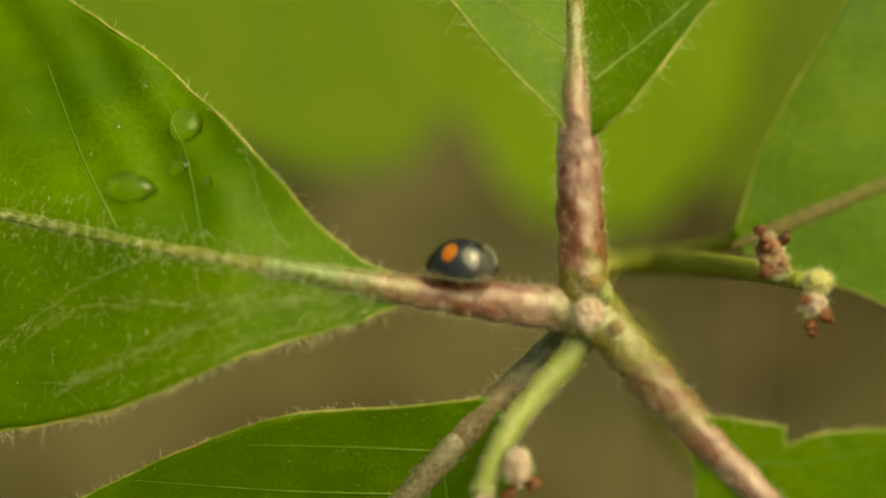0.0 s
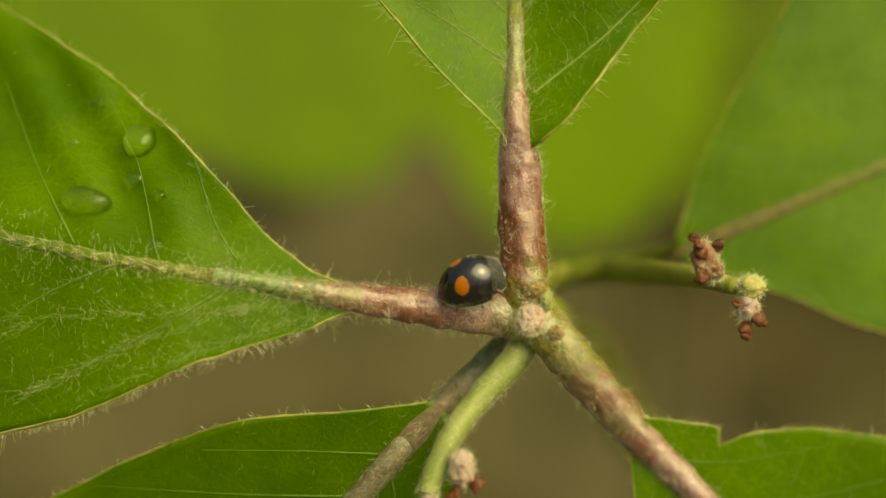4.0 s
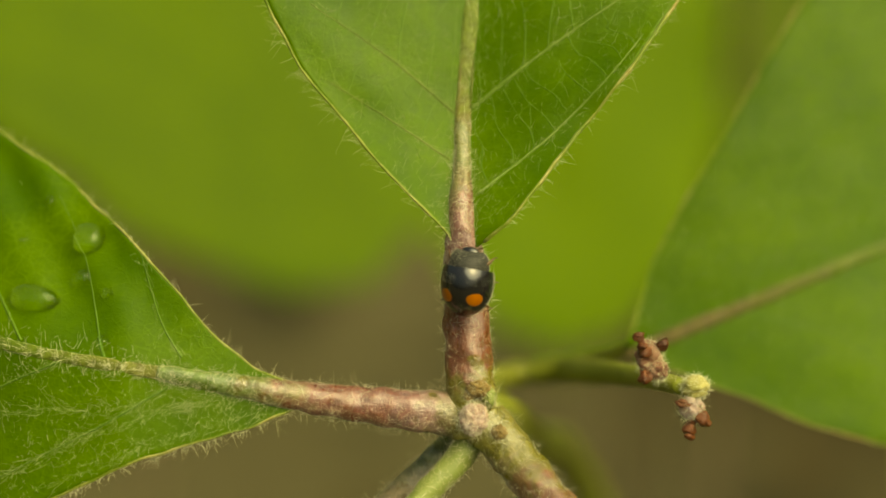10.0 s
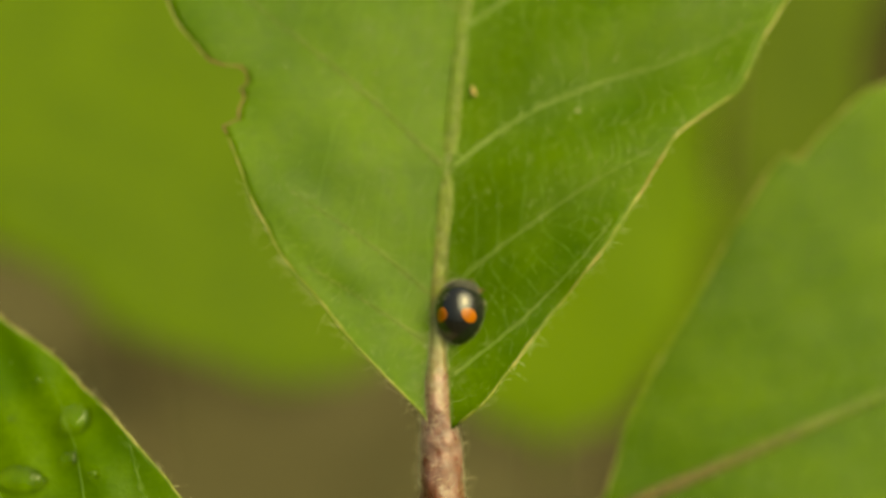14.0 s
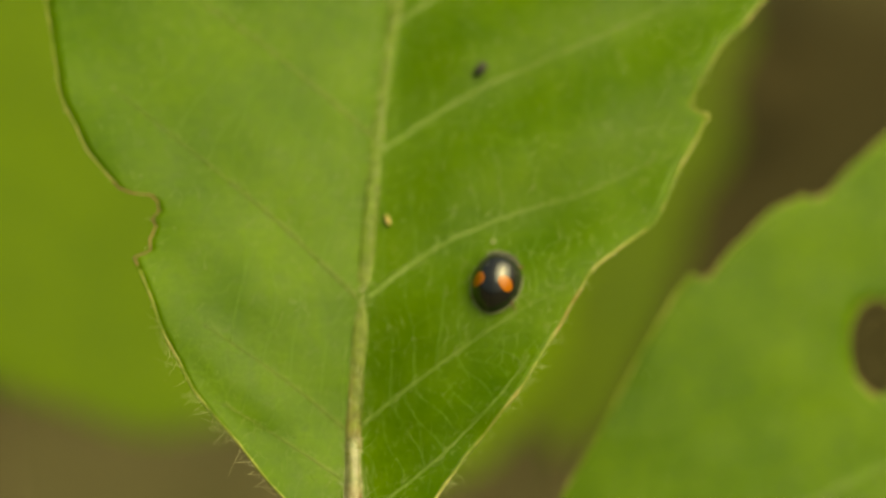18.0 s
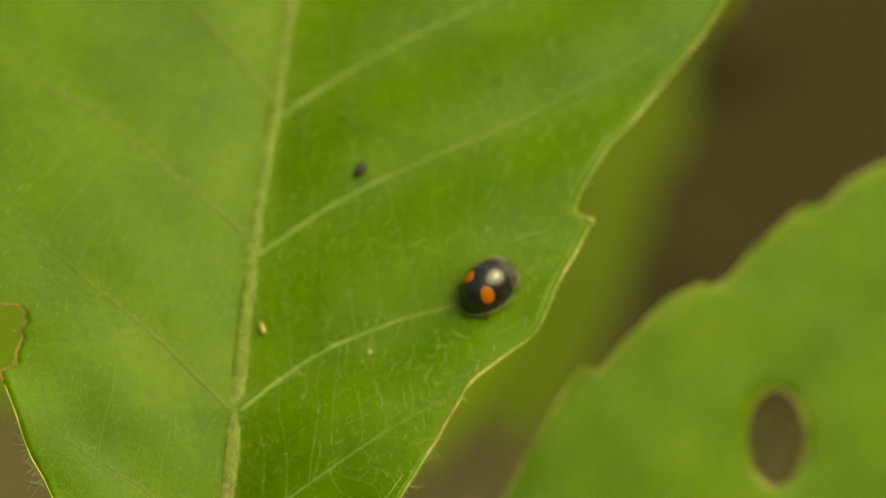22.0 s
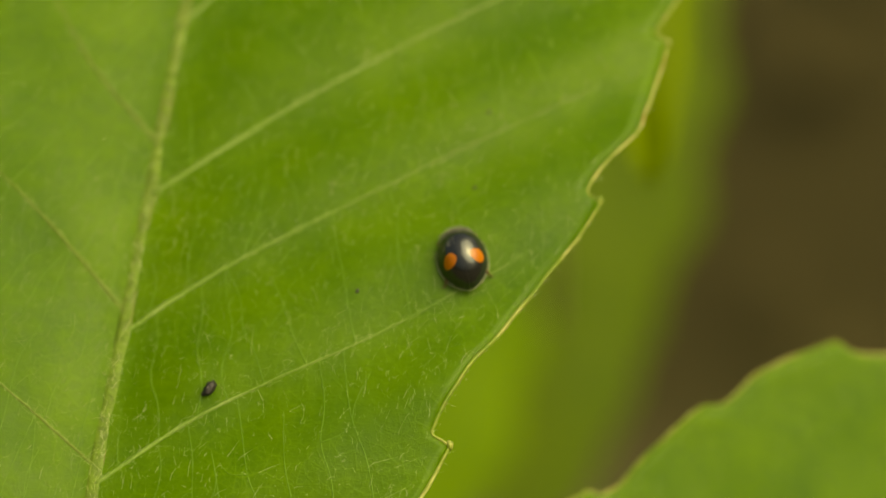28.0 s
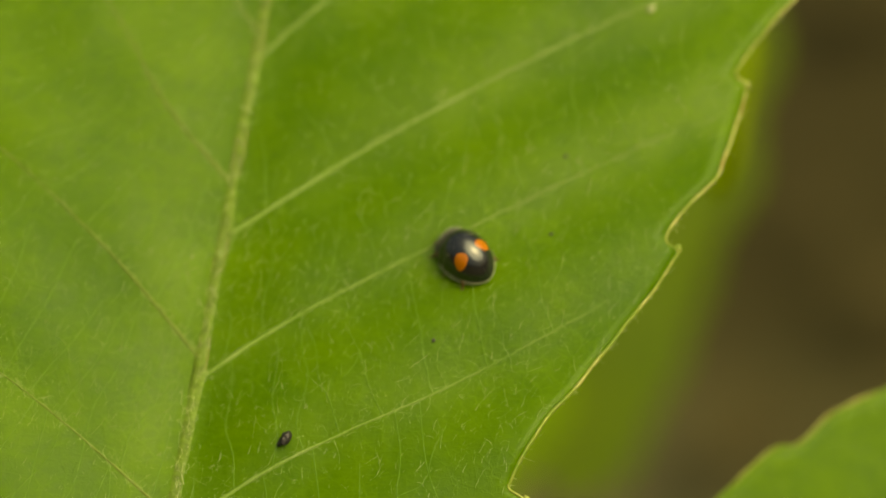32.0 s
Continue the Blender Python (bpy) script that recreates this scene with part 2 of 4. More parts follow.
LEAF_DOWN = plain("leaf_down", (0.38, 0.45, 0.20), 0.35)
HAIR = plain("plant_hair", (0.70, 0.70, 0.48), 0.35)
HAIR_DARK = plain("plant_hair_pale", (0.85, 0.80, 0.60), 0.3)
SHELL = plain("beetle_shell_black", (0.006, 0.006, 0.008), 0.12, 0.85, 0.00001)
SHIELD = plain("beetle_neck_shield", (0.036, 0.036, 0.031), 0.5, 0.18, 0.00004)
# pale colour stands in for fringe hairs and light along the edge
SHELL_RIM = plain("beetle_rim_edge_light", (0.30, 0.31, 0.20), 0.45)
SPOT = plain("beetle_spot_orange", (0.31, 0.088, 0.005), 0.28, 0.5, 0.00001)
BEETLE_DARK = plain("beetle_underside", (0.02, 0.016, 0.012), 0.4)
BEETLE_LEG = plain("beetle_leg_brown", (0.09, 0.045, 0.014), 0.4)
BEETLE_HAIR = plain("beetle_hair", (0.44, 0.43, 0.34), 0.4)
EGG = plain("egg_yellow", (0.31, 0.23, 0.075), 0.4)
CRUMB = plain("crumb_pale", (0.30, 0.32, 0.17), 0.6)
SPECK = plain("speck_black", (0.014, 0.010, 0.012), 0.5)
BARK = skin_material("bark", [(0.3, (0.10, 0.07, 0.04)), (0.7, (0.2, 0.15, 0.09))], 200)

m, nt, p = base_material("water", 0.02, 0.5)
p.inputs["Transmission Weight"].default_value = 1.0
p.inputs["IOR"].default_value = 1.33
WATER = m

m, nt, p = base_material("forest_soil", 0.95, 0.1)
n1, n2 = tex_noise(nt, 4.5, 3), tex_noise(nt, 60, 6, 0.7)
col = ramp(nt, n1, [(0.30, (0.049, 0.043, 0.020)), (0.70, (0.088, 0.080, 0.045))])
# background shade painted into the soil colour: a dark round patch on the right
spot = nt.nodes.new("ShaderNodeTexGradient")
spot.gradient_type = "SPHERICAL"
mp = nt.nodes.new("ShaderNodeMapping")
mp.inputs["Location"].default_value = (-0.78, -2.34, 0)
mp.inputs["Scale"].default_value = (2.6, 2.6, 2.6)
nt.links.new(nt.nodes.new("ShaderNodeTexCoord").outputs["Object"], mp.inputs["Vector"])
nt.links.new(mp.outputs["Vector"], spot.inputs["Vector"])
# random dark blotches added around that painted patch
dark_blotches = ramp(nt, tex_noise(nt, 1.9, 3), [(0.56, (0.0,)), (0.72, (0.3,))])
soil_shade = mix(nt, 1.0, mix(nt, 0.22, spot.outputs["Color"], n1, "ADD"), dark_blotches, "ADD")
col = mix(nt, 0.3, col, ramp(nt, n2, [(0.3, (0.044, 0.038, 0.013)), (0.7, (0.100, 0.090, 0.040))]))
nt.links.new(mix(nt, ramp(nt, soil_shade, [(0.18, (0.0,)), (0.60, (0.96,))]), col, (0.026, 0.021, 0.008)), p.inputs["Base Color"])
nt.links.new(relief(nt, n2, 0.01), p.inputs["Normal"])
SOIL = m
LITTER = skin_material("dead_leaf", [(0.3, (0.024, 0.019, 0.008)), (0.7, (0.050, 0.041, 0.019))], 40, 0.95, spec=0.05)


# ---- mesh helpers ----
def part(name, data, material, parent=None, label="", smooth=True):
    """Links a bmesh, or (vertices, faces), as one mesh object, under a thing or a part."""
    me = bpy.data.meshes.new(name)
    if isinstance(data, tuple):
        me.from_pydata([tuple(v) for v in data[0]], [], [tuple(f) for f in data[1]])
    else:
        data.to_mesh(me)
        data.free()
    me.materials.append(material)
    if smooth:
        me.polygons.foreach_set("use_smooth", [True] * len(me.polygons))
    me.update()
    ob = new(name, me)
    if parent:
        ob.parent = parent
    if label:
        ob["label"] = label
    return ob


def spline(points, n):
    """n places along a smooth line through the points (each a tuple of numbers)."""
    p = np.array(points, float)
    k = len(p)
    out = []
    for x in np.linspace(0, k - 1, n):
        i = min(int(x), k - 2)
        f = x - i
        a, b, c, d = p[max(i - 1, 0)], p[i], p[i + 1], p[min(i + 2, k - 1)]
        out.append(0.5 * (2 * b + (c - a) * f + (2 * a - 5 * b + 4 * c - d) * f * f + (3 * b - a - 3 * c + d) * f ** 3))
    return np.array(out)


def tube_data(points, radii, n=24, sides=10, wob=0.0, seed=0, flat=1.0):
    """A closed tube along a spline, in millimetres; wob: unevenness of its radius; flat: height of its section over its width."""
    p = spline(points, n)
    r = np.interp(np.linspace(0, 1, n), np.linspace(0, 1, len(radii)), radii)
    t = np.gradient(p, axis=0)
    t /= np.linalg.norm(t, axis=1)[:, None] + 1e-12
    ref = np.array([0.03, 0.05, 1.0]) if abs(t[:, 2]).mean() < 0.8 else np.array([1.0, 0.03, 0.0])
    verts, faces = [], []
    for i in range(n):
        side = np.cross(t[i], ref)
        length = np.linalg.norm(side)
        side = side / length if length > 1e-9 else np.array((1.0, 0.0, 0.0))
        up = np.cross(side, t[i])
        for j in range(sides):
            a = 2 * math.pi * j / sides
            k = r[i]
            if wob:
                q = p[i] + np.array((math.cos(a), math.sin(a), 0)) * r[i]
                k *= 1 + wob * noise.noise(Vector((q[0] * 1.4 + seed, q[1] * 1.4, a)))
            verts.append((p[i] + side * math.cos(a) * k + up * math.sin(a) * k * flat) * MM)
    for i in range(n - 1):
        for j in range(sides):
            a, b = i * sides + j, i * sides + (j + 1) % sides
            faces.append((a, b, b + sides, a + sides))
    faces.append(tuple(range(sides))[::-1])
    faces.append(tuple((n - 1) * sides + j for j in range(sides)))
    return verts, faces


def join(*datas):
    verts, faces = [], []
    for v, f in datas:
        k = len(verts)
        verts += list(v)
        faces += [tuple(i + k for i in q) for q in f]
    return verts, faces


def blob_data(centre, size, turn=(0, 0, 0), lump=0.1, freq=2.0, seed=0, rings=12, sides=16):
    """A lumpy ellipsoid in millimetres."""
    e = Euler([radians(a) for a in turn]).to_matrix()
    verts, faces = [], []
    for i in range(rings + 1):
        for j in range(sides):
            a, b = math.pi * i / rings, 2 * math.pi * j / sides
            d = Vector((math.sin(a) * math.cos(b), math.sin(a) * math.sin(b), math.cos(a)))
            k = 1 + lump * noise.noise(d * freq + Vector((seed * 7.3, seed, 0)))
            verts.append((Vector(centre) + e @ Vector((d.x * size[0] * k, d.y * size[1] * k, d.z * size[2] * k))) * MM)
    for i in range(rings):
        for j in range(sides):
            faces.append((i * sides + j, (i + 1) * sides + j, (i + 1) * sides + (j + 1) % sides, i * sides + (j + 1) % sides))
    return verts, faces


def hair_data(roots, rng, radius=0.011, curl=0.7):
    """Thin bent tapering hairs in millimetres; roots: place, direction and length of each."""
    verts, faces = [], []
    for p, d, ln in roots:
        p, d = np.array(p, float), np.array(d, float)
        d /= np.linalg.norm(d) + 1e-9
        bend = rng.normal(0, curl, 3)
        side = np.cross(d, bend)
        side /= np.linalg.norm(side) + 1e-9
        up = np.cross(side, d)
        k = len(verts)
        for i, (f, r) in enumerate(((0, 1.0), (0.35, 0.9), (0.7, 0.65), (1.0, 0.15))):
            c = p + d * ln * f + bend * ln * f * f * 0.5
            for a in (0, 2.0944, 4.18879):
                verts.append((c + (side * math.cos(a) + up * math.sin(a)) * radius * r) * MM)
        for i in range(3):
            for j in range(3):
                a, b = k + i * 3 + j, k + i * 3 + (j + 1) % 3
                faces.append((a, b, b + 3, a + 3))
    return verts, faces


def tube_hairs(points, radii, count, length, rng, lean=0.3):
    p = spline(points, 60)
    r = np.interp(np.linspace(0, 1, 60), np.linspace(0, 1, len(radii)), radii)
    t = np.gradient(p, axis=0)
    roots = []
    for _ in range(count):
        i = rng.integers(1, 59)
        tt = t[i] / np.linalg.norm(t[i])
        d = rng.normal(0, 1, 3)
        d -= tt * (d @ tt)
        d /= np.linalg.norm(d)
        if d[2] < -0.55:
            continue
        f = rng.random()
        at = p[i] + (p[min(i + 1, 59)] - p[i]) * f
        lying = rng.random() < 0.62
        if lying:
            q = np.cross(tt, d)
            way = d * 0.22 + tt * rng.normal(lean, 0.9) + q * rng.normal(0, 0.9)
        else:
            way = (d + tt * rng.normal(lean, 0.6) + rng.normal(0, 0.3, 3)) * 0.8
        roots.append((at + d * r[i] * 0.97, way, length * rng.uniform(0.5, 1.3) * (1.0 if lying else 0.62)))
    return roots


# ---- leaves ----
class Leaf:
    """A leaf blade laid out along an axis in the shoot's (u, v): s runs along the midrib, o to its left. edges: envelope lists of (s, o);
    teeth: (s, depth, run) of the marginal teeth of each side; lift(s, o): its height w."""

    def __init__(self, origin, angle, mid, left, right, lift, teeth_left=(), teeth_right=(), bites=()):
        a = radians(angle)
        self.origin, self.dir, self.side = np.array(origin), np.array((math.cos(a), math.sin(a))), np.array((-math.sin(a), math.cos(a)))
        self.mid, self.left, self.right, self.lift = np.array(mid, float), np.array(left, float), np.array(right, float), lift
        self.teeth_left, self.teeth_right, self.bites = teeth_left, teeth_right, bites

    def centre(self, s):
        return float(np.interp(s, self.mid[:, 0], self.mid[:, 1]))

    def smooth_env(self, env, s):
        if self.bites and env is self.left and self.bites[0] < s < self.bites[1]:
            return float(np.interp(s, env[:, 0], env[:, 1])) + 0.09 * noise.noise(Vector((s * 7, 0, 2)))
        return float(sum(np.interp(s + d, env[:, 0], env[:, 1]) * k for d, k in ((-0.22, 0.25), (0, 0.5), (0.22, 0.25))))

    def edge(self, s, side):
        env, teeth = (self.left, self.teeth_left) if side > 0 else (self.right, self.teeth_right)
        e = self.smooth_env(env, s)
        for at, depth, run in teeth:
            x = s - at
            if 0 < x < run:
                e -= side * depth * min(1, x / 0.35) * (1 - x / run) * (1 + 0.9 * math.sin(min(1, x / run * 2) * math.pi) * 0.6)
        e += side * 0.07 * noise.noise(Vector((s * 1.1, side * 9.0, env[2, 1]))) * min(1, abs(e - self.centre(s)))
        return e

    def at(self, s, o, up=0.0):
        q = self.origin + self.dir * s + self.side * o
        return np.array((q[0], q[1], self.lift(s, o) + up + 0.10 * noise.noise(Vector((s * 0.35, o * 0.35, 3.0)))))

    def normal(self, s, o):
        h = 0.3
        a = self.at(s + h, o) - self.at(s - h, o)
        b = self.at(s, o + h) - self.at(s, o - h)
        n = np.cross(a, b)
        n /= np.linalg.norm(n)
        return n if n[2] > 0 else -n

    def blade(self, s0, s1, step, cols=18, thick=0.15, hole=None):
        marks = np.linspace(s0, s1, int((s1 - s0) / step) + 1)
        if self.bites:
            marks = np.sort(np.concatenate((marks[(marks < self.bites[0]) | (marks > self.bites[1])], np.arange(self.bites[0], self.bites[1], 0.05))))
        rows = len(marks)
        top, quads = [], []
        xs = np.concatenate((-np.linspace(1, 0, cols + 1) ** 0.9, np.linspace(0, 1, cols + 1)[1:] ** 0.9))
        for i in range(rows):
            s = marks[i]
            c, l, r = self.centre(s), self.edge(s, 1), self.edge(s, -1)
            for x in xs:
                o = c + x * (l - c) if x > 0 else c - x * (r - c)
                top.append(self.at(s, o))
        n = len(xs)
        keep, lost = [], []
        for i in range(rows - 1):
            for j in range(n - 1):
                q = (i * n + j, i * n + j + 1, (i + 1) * n + j + 1, (i + 1) * n + j)
                if hole:
                    m = sum(top[k] for k in q) / 4
                    if ((m[0] - hole[0]) / hole[2]) ** 2 + ((m[1] - hole[1]) / hole[3]) ** 2 < 1:
                        lost.append(q)
                        continue
                keep.append(q)
        if hole:
            # draw the border of the hole in to a smooth uneven oval
            kept = {c for q in keep for c in q}
            for c in {c for q in lost for c in q} & kept:
                x, y = (top[c][0] - hole[0]) / hole[2], (top[c][1] - hole[1]) / hole[3]
                r = math.hypot(x, y) / (1 + 0.08 * noise.noise(Vector((x * 1.5, y * 1.5, 4))))
                top[c] = np.array((hole[0] + x / r * hole[2], hole[1] + y / r * hole[3], top[c][2]))
        k = len(top)
        verts = [v * MM for v in top] + [(v - np.array((0, 0, thick))) * MM for v in top]
        faces = [q[::-1] for q in keep] + [tuple(a + k for a in q) for q in keep]
        rim = {}
        for q in keep:
            for a, b in zip(q, q[1:] + q[:1]):
                if (b, a) in rim:
                    del rim[(b, a)]
                else:
                    rim[(a, b)] = 1
        faces += [(a, b, b + k, a + k) for a, b in rim]
        return verts, faces

    def rim(self, s0, s1, side, radius=0.07, step=0.4):
        pts = [self.at(s, self.edge(s, side), -0.035) for s in np.arange(s0, s1, step)]
        return tube_data(pts, (radius, radius * 1.1, radius), len(pts) * 2, 6, 0.5)

    def rib(self, s0, s1, r0, r1, sides=10):
        pts = [self.at(s, self.centre(s), 0.0) for s in np.linspace(s0, s1, 40)]
        return tube_data(pts, [r0 * 0.25] + [r0 * (1 - 0.02 * k) for k in range(14)] + [r1 + (r0 * 0.72 - r1) * (1 - k / 20) for k in range(21)], 160, sides, 0.22, flat=0.22)

    def vein(self, path, r0, r1):
        pts = [self.at(s, o, 0.01) for s, o in spline(path, 22)]
        return tube_data(pts, (r0 * 0.65, (r0 + r1) * 0.24, r1 * 0.5), 44, 6, 0.6, flat=0.5)

    def vein_hairs(self, path, count, length, rng):
        """Pale hairs lying along a side vein."""
        p = spline(path, 60)
        roots = []
        for _ in range(count):
            i = int(58 * rng.random() ** 1.3)
            q = p[i] + rng.normal(0, 0.13, 2)
            t = self.at(*p[i + 1]) - self.at(*p[i])
            t /= np.linalg.norm(t) + 1e-9
            roots.append((self.at(q[0], q[1], 0.02), t * rng.uniform(0.3, 1.2) + self.normal(q[0], q[1]) * 0.35 + rng.normal(0, 0.4, 3), length * rng.uniform(0.5, 1.3)))
        return roots

    def margin_hairs(self, s0, s1, side, count, length, rng):
        roots = []
        for s in rng.uniform(s0, s1, count):
            e = self.edge(s, side)
            d = self.at(s, e + side) - self.at(s, e)
            roots.append((self.at(s, e, -0.1), d + rng.normal(0, 0.55, 3), length * rng.uniform(0.4, 1.4)))
        return roots

    def face_hairs(self, s0, s1, count, length, rng, near=None, low=-1):
        roots = []
        for _ in range(count):
            s = rng.uniform(s0, s1)
            x = rng.uniform(low, 1)
            if near and rng.random() < near:
                x *= 0.15
            e = self.edge(s, 1 if x > 0 else -1)
            c = self.centre(s)
            o = c + abs(x) * 0.98 * (e - c)
            lie = rng.normal(0, 0.8, 3)
            roots.append((self.at(s, o, 0.0), self.normal(s, o) * 0.4 + lie * 0.45 + np.array((0.3, 0.6, 0)), length * rng.uniform(0.5, 1.3)))
        return roots
rng = np.random.default_rng(7)

# ---- ground ----
bm = bmesh.new()
steps = [-3000, -300, -30, -6] + [i * 0.25 for i in range(-16, 17)] + [6, 30, 300, 3000]
grid = [[bm.verts.new((x, y, 0.03 * noise.noise(Vector((x * 1.3, y * 1.3, 0))) if abs(x) < 5 and abs(y) < 5 else 0)) for x in steps] for y in steps]
for i in range(len(steps) - 1):
    for j in range(len(steps) - 1):
        bm.faces.new((grid[i][j], grid[i][j + 1], grid[i + 1][j + 1], grid[i + 1][j]))
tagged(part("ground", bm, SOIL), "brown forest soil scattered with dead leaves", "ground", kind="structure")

# ---- the shoot ----
shoot = tagged(new("shrub_shoot"), "hairy green shrub shoot with five leaves and pinkish brown stalks", "plant")
shoot.matrix_world = PLANT


def upright_lift(s, o):
    m = np.interp(s, (0, 8, 13, 19, 26, 32.3, 38.5, 60, 95), (0, 0.3, -2.2, -3.4, -5.9, -8.9, -11.5, -21, -38))
    d = abs(o + np.interp(s, UP_MID_S, UP_MID_U))
    d = math.sqrt(d * d + 0.3) - 0.5
    right = o < -np.interp(s, UP_MID_S, UP_MID_U)
    q = s - (0.53 if right else 0.86) * d
    ph = np.interp(q, VEIN_FEET, range(len(VEIN_FEET)))
    pillow = (0.45 if right else 0.17) * math.sin(math.pi * (ph % 1)) ** 2 * min(1, d / 3) - 0.15
    fold = np.interp(s, (8, 14, 22, 30, 60), (0.42, 0.42, 0.16, 0.21, 0.0) if right else (0.42, 0.38, 0.26, 0.32, 0.14))
    return float(m + pillow + fold * d * math.exp(-d / 30))


VEIN_FEET = (-10, 3, 9.5, 13.3, 18.9, 25.7, 32.1, 38.3, 46.5, 55, 65, 80, 95)


UP_MID_S, UP_MID_U = (6, 13.4, 19, 26, 32.3, 38.5, 60, 95), (-0.8, -0.75, -0.3, 0.35, 1.25, 2.1, 5.0, 8.0)
upright = Leaf((0, 0), 90, [(s, -u) for s, u in zip(UP_MID_S, UP_MID_U)],
               [(6.5, 0.9), (7.6, 1.2), (8.0, 1.6), (11, 4.5), (15, 7.8), (17.7, 9.2), (19.6, 9.9), (20.75, 10.4), (21.1, 9.75), (21.6, 9.85), (22.2, 9.6), (22.5, 9.75), (22.9, 9.4), (23.3, 9.5), (23.62, 9.8), (23.70, 10.75), (24.0, 11.35), (25.5, 12.65), (28, 13.95), (33, 15), (36, 16.2), (45, 20), (60, 22), (78, 14), (95, -7.5)],
               [(6.5, 0.7), (7.1, 0.2), (8.3, -1.3), (11.2, -3.5), (14.3, -6.0), (17.1, -8.0), (20.3, -9.95), (21.1, -11.1), (22.3, -12.9), (24.5, -13.95), (27.3, -15.6), (31, -17.5), (34.2, -19.9), (36.3, -21.5), (37.8, -22.4), (41.2, -24.7), (45.2, -25.8), (50.2, -29.4), (58, -32), (70, -29), (82, -20), (95, -8.5)],
               upright_lift, [(33.0, 0.8, 2.0), (42, 0.8, 6)], bites=(20.5, 24.3), teeth_right=[(27.35, 0.95, 9.5), (37.9, 0.85, 6.0), (45.3, 0.85, 9.0), (58, 0.9, 8)])
LEFT_MID_S, LEFT_MID_O = (6, 8.3, 12.8, 17.7, 25.5, 45, 70), (-0.8, -1.0, -1.75, -2.5, -4.0, -8, -12)


def left_lift(s, o):
    """The upper half folds back steeply from the midrib; the lower half stands nearly square to the view."""
    m = np.interp(s, (6, 7.2, 8.4, 12, 15, 19, 25.5, 45, 70), (0.4, 0.85, 1.25, 1.6, 1.6, 0.6, -1.8, -9.5, -20))
    d = np.interp(s, LEFT_MID_S, LEFT_MID_O) - o
    ease = float(np.interp(s, (8, 12, 18), (0, 0.5, 1)))
    if d < 0:
        return float(m - 0.10 * d * ease)
    d = math.sqrt(d * d + 0.4) - 0.63
    ph = np.interp(s - 0.75 * d, LEFT_FEET, range(len(LEFT_FEET)))
    pillow = 0.28 * math.sin(math.pi * (ph % 1)) ** 2 * min(1, d / 2.5)
    return float(m + pillow * ease - 0.80 * d * math.exp(-d / 26) * ease)


LEFT_FEET = (-4, 8.5, 12.5, 15.8, 19.5, 25, 32, 40, 50, 60, 75)
left_leaf = Leaf((0, 0), 180, list(zip(LEFT_MID_S, LEFT_MID_O)),
                 [(6.0, -0.8), (7.2, -0.65), (8.3, -0.1), (9.9, 0.5), (12.4, 1.2), (14.8, 2.0), (17, 3.05), (19.6, 4.15), (23, 4.95), (27, 5.6), (40, 9), (55, 3), (70, -11.8)],
                 [(6.0, -0.9), (7.2, -1.1), (8.5, -1.65), (9.5, -2.05), (11.2, -3.4), (13, -5.45), (15.3, -7.75), (18.7, -10.6), (21.5, -12.4), (27, -15.6), (40, -21), (55, -20), (70, -12.2)],
                 left_lift, [], [(25, 0.4, 4)])
grow = lambda rows: [(s * 0.965, o * 0.965) for s, o in rows]
low_left = Leaf((-4.24, -4.0), 228.6, [(-2, 0), (40, 0)],
                grow([(-0.5, 0.3), (0.5, 1.2), (2.2, 3.2), (3.9, 3.9), (10, 8), (20, 11), (30, 8), (42, 0.2)]),
                grow([(-0.6, -0.3), (0, -0.6), (2.6, -2.9), (4.5, -4.8), (5.7, -5.9), (7.5, -7.1), (10, -8.4), (12.8, -9.6), (16.2, -10.9), (22, -12), (30, -9), (42, -0.2)]),
                lambda s, o: 0.3 - 0.32 * s + 0.14 * abs(o), [(12, 0.5, 4)], [(22, 0.4, 4)])
low_right = Leaf((3.8, -4.3), -45, [(-2, 0), (40, 0)],
                 [(-0.5, 0.3), (0.3, 0.75), (2.05, 2.15), (2.75, 2.75), (2.95, 1.7), (3.2, 1.75), (3.45, 3.1), (5.16, 5.16), (7.35, 6.9), (9.7, 8.4), (16, 11), (26, 9), (40, 0.2)],
                 [(-0.5, -0.3), (0.8, -0.7), (3.25, -2.8), (8, -7), (16, -10.5), (26, -9), (40, -0.2)],
                 lambda s, o: 3.0 + 0.12 * s + 0.12 * o, [(12, 0.5, 4)], [(6, 0.5, 4)])
back_right = Leaf((7.2, 2.6), 23.5, [(-2, 0), (62, -1)],
                  [(-0.2, 0.3), (0.4, 1.0), (1.1, 1.7), (2.7, 3.6), (4.9, 5.4), (7.5, 7.2), (11.3, 10.1), (13.5, 11.7), (15.2, 12.6), (20.7, 13.9), (24, 14.0), (29, 15.2), (32.5, 15.7), (37, 15.2), (39.6, 13.4), (49, 8), (64, -0.8)],
                  [(-0.2, -0.3), (0.6, -0.8), (2.4, -2.6), (4.3, -4.3), (5.8, -6.0), (8, -7.9), (9.6, -9.1), (16, -12), (28, -14), (45, -11), (62, -1.2)],
                  lambda s, o: -11.6 - 1.32 * math.log(1 + math.exp((s - 9) / 4)) + 0.03 * abs(o), [(15.3, 0.5, 5), (22.5, 0.4, 5), (29.5, 0.4, 5), (36.8, 0.5, 5)], [(12, 0.5, 5)])


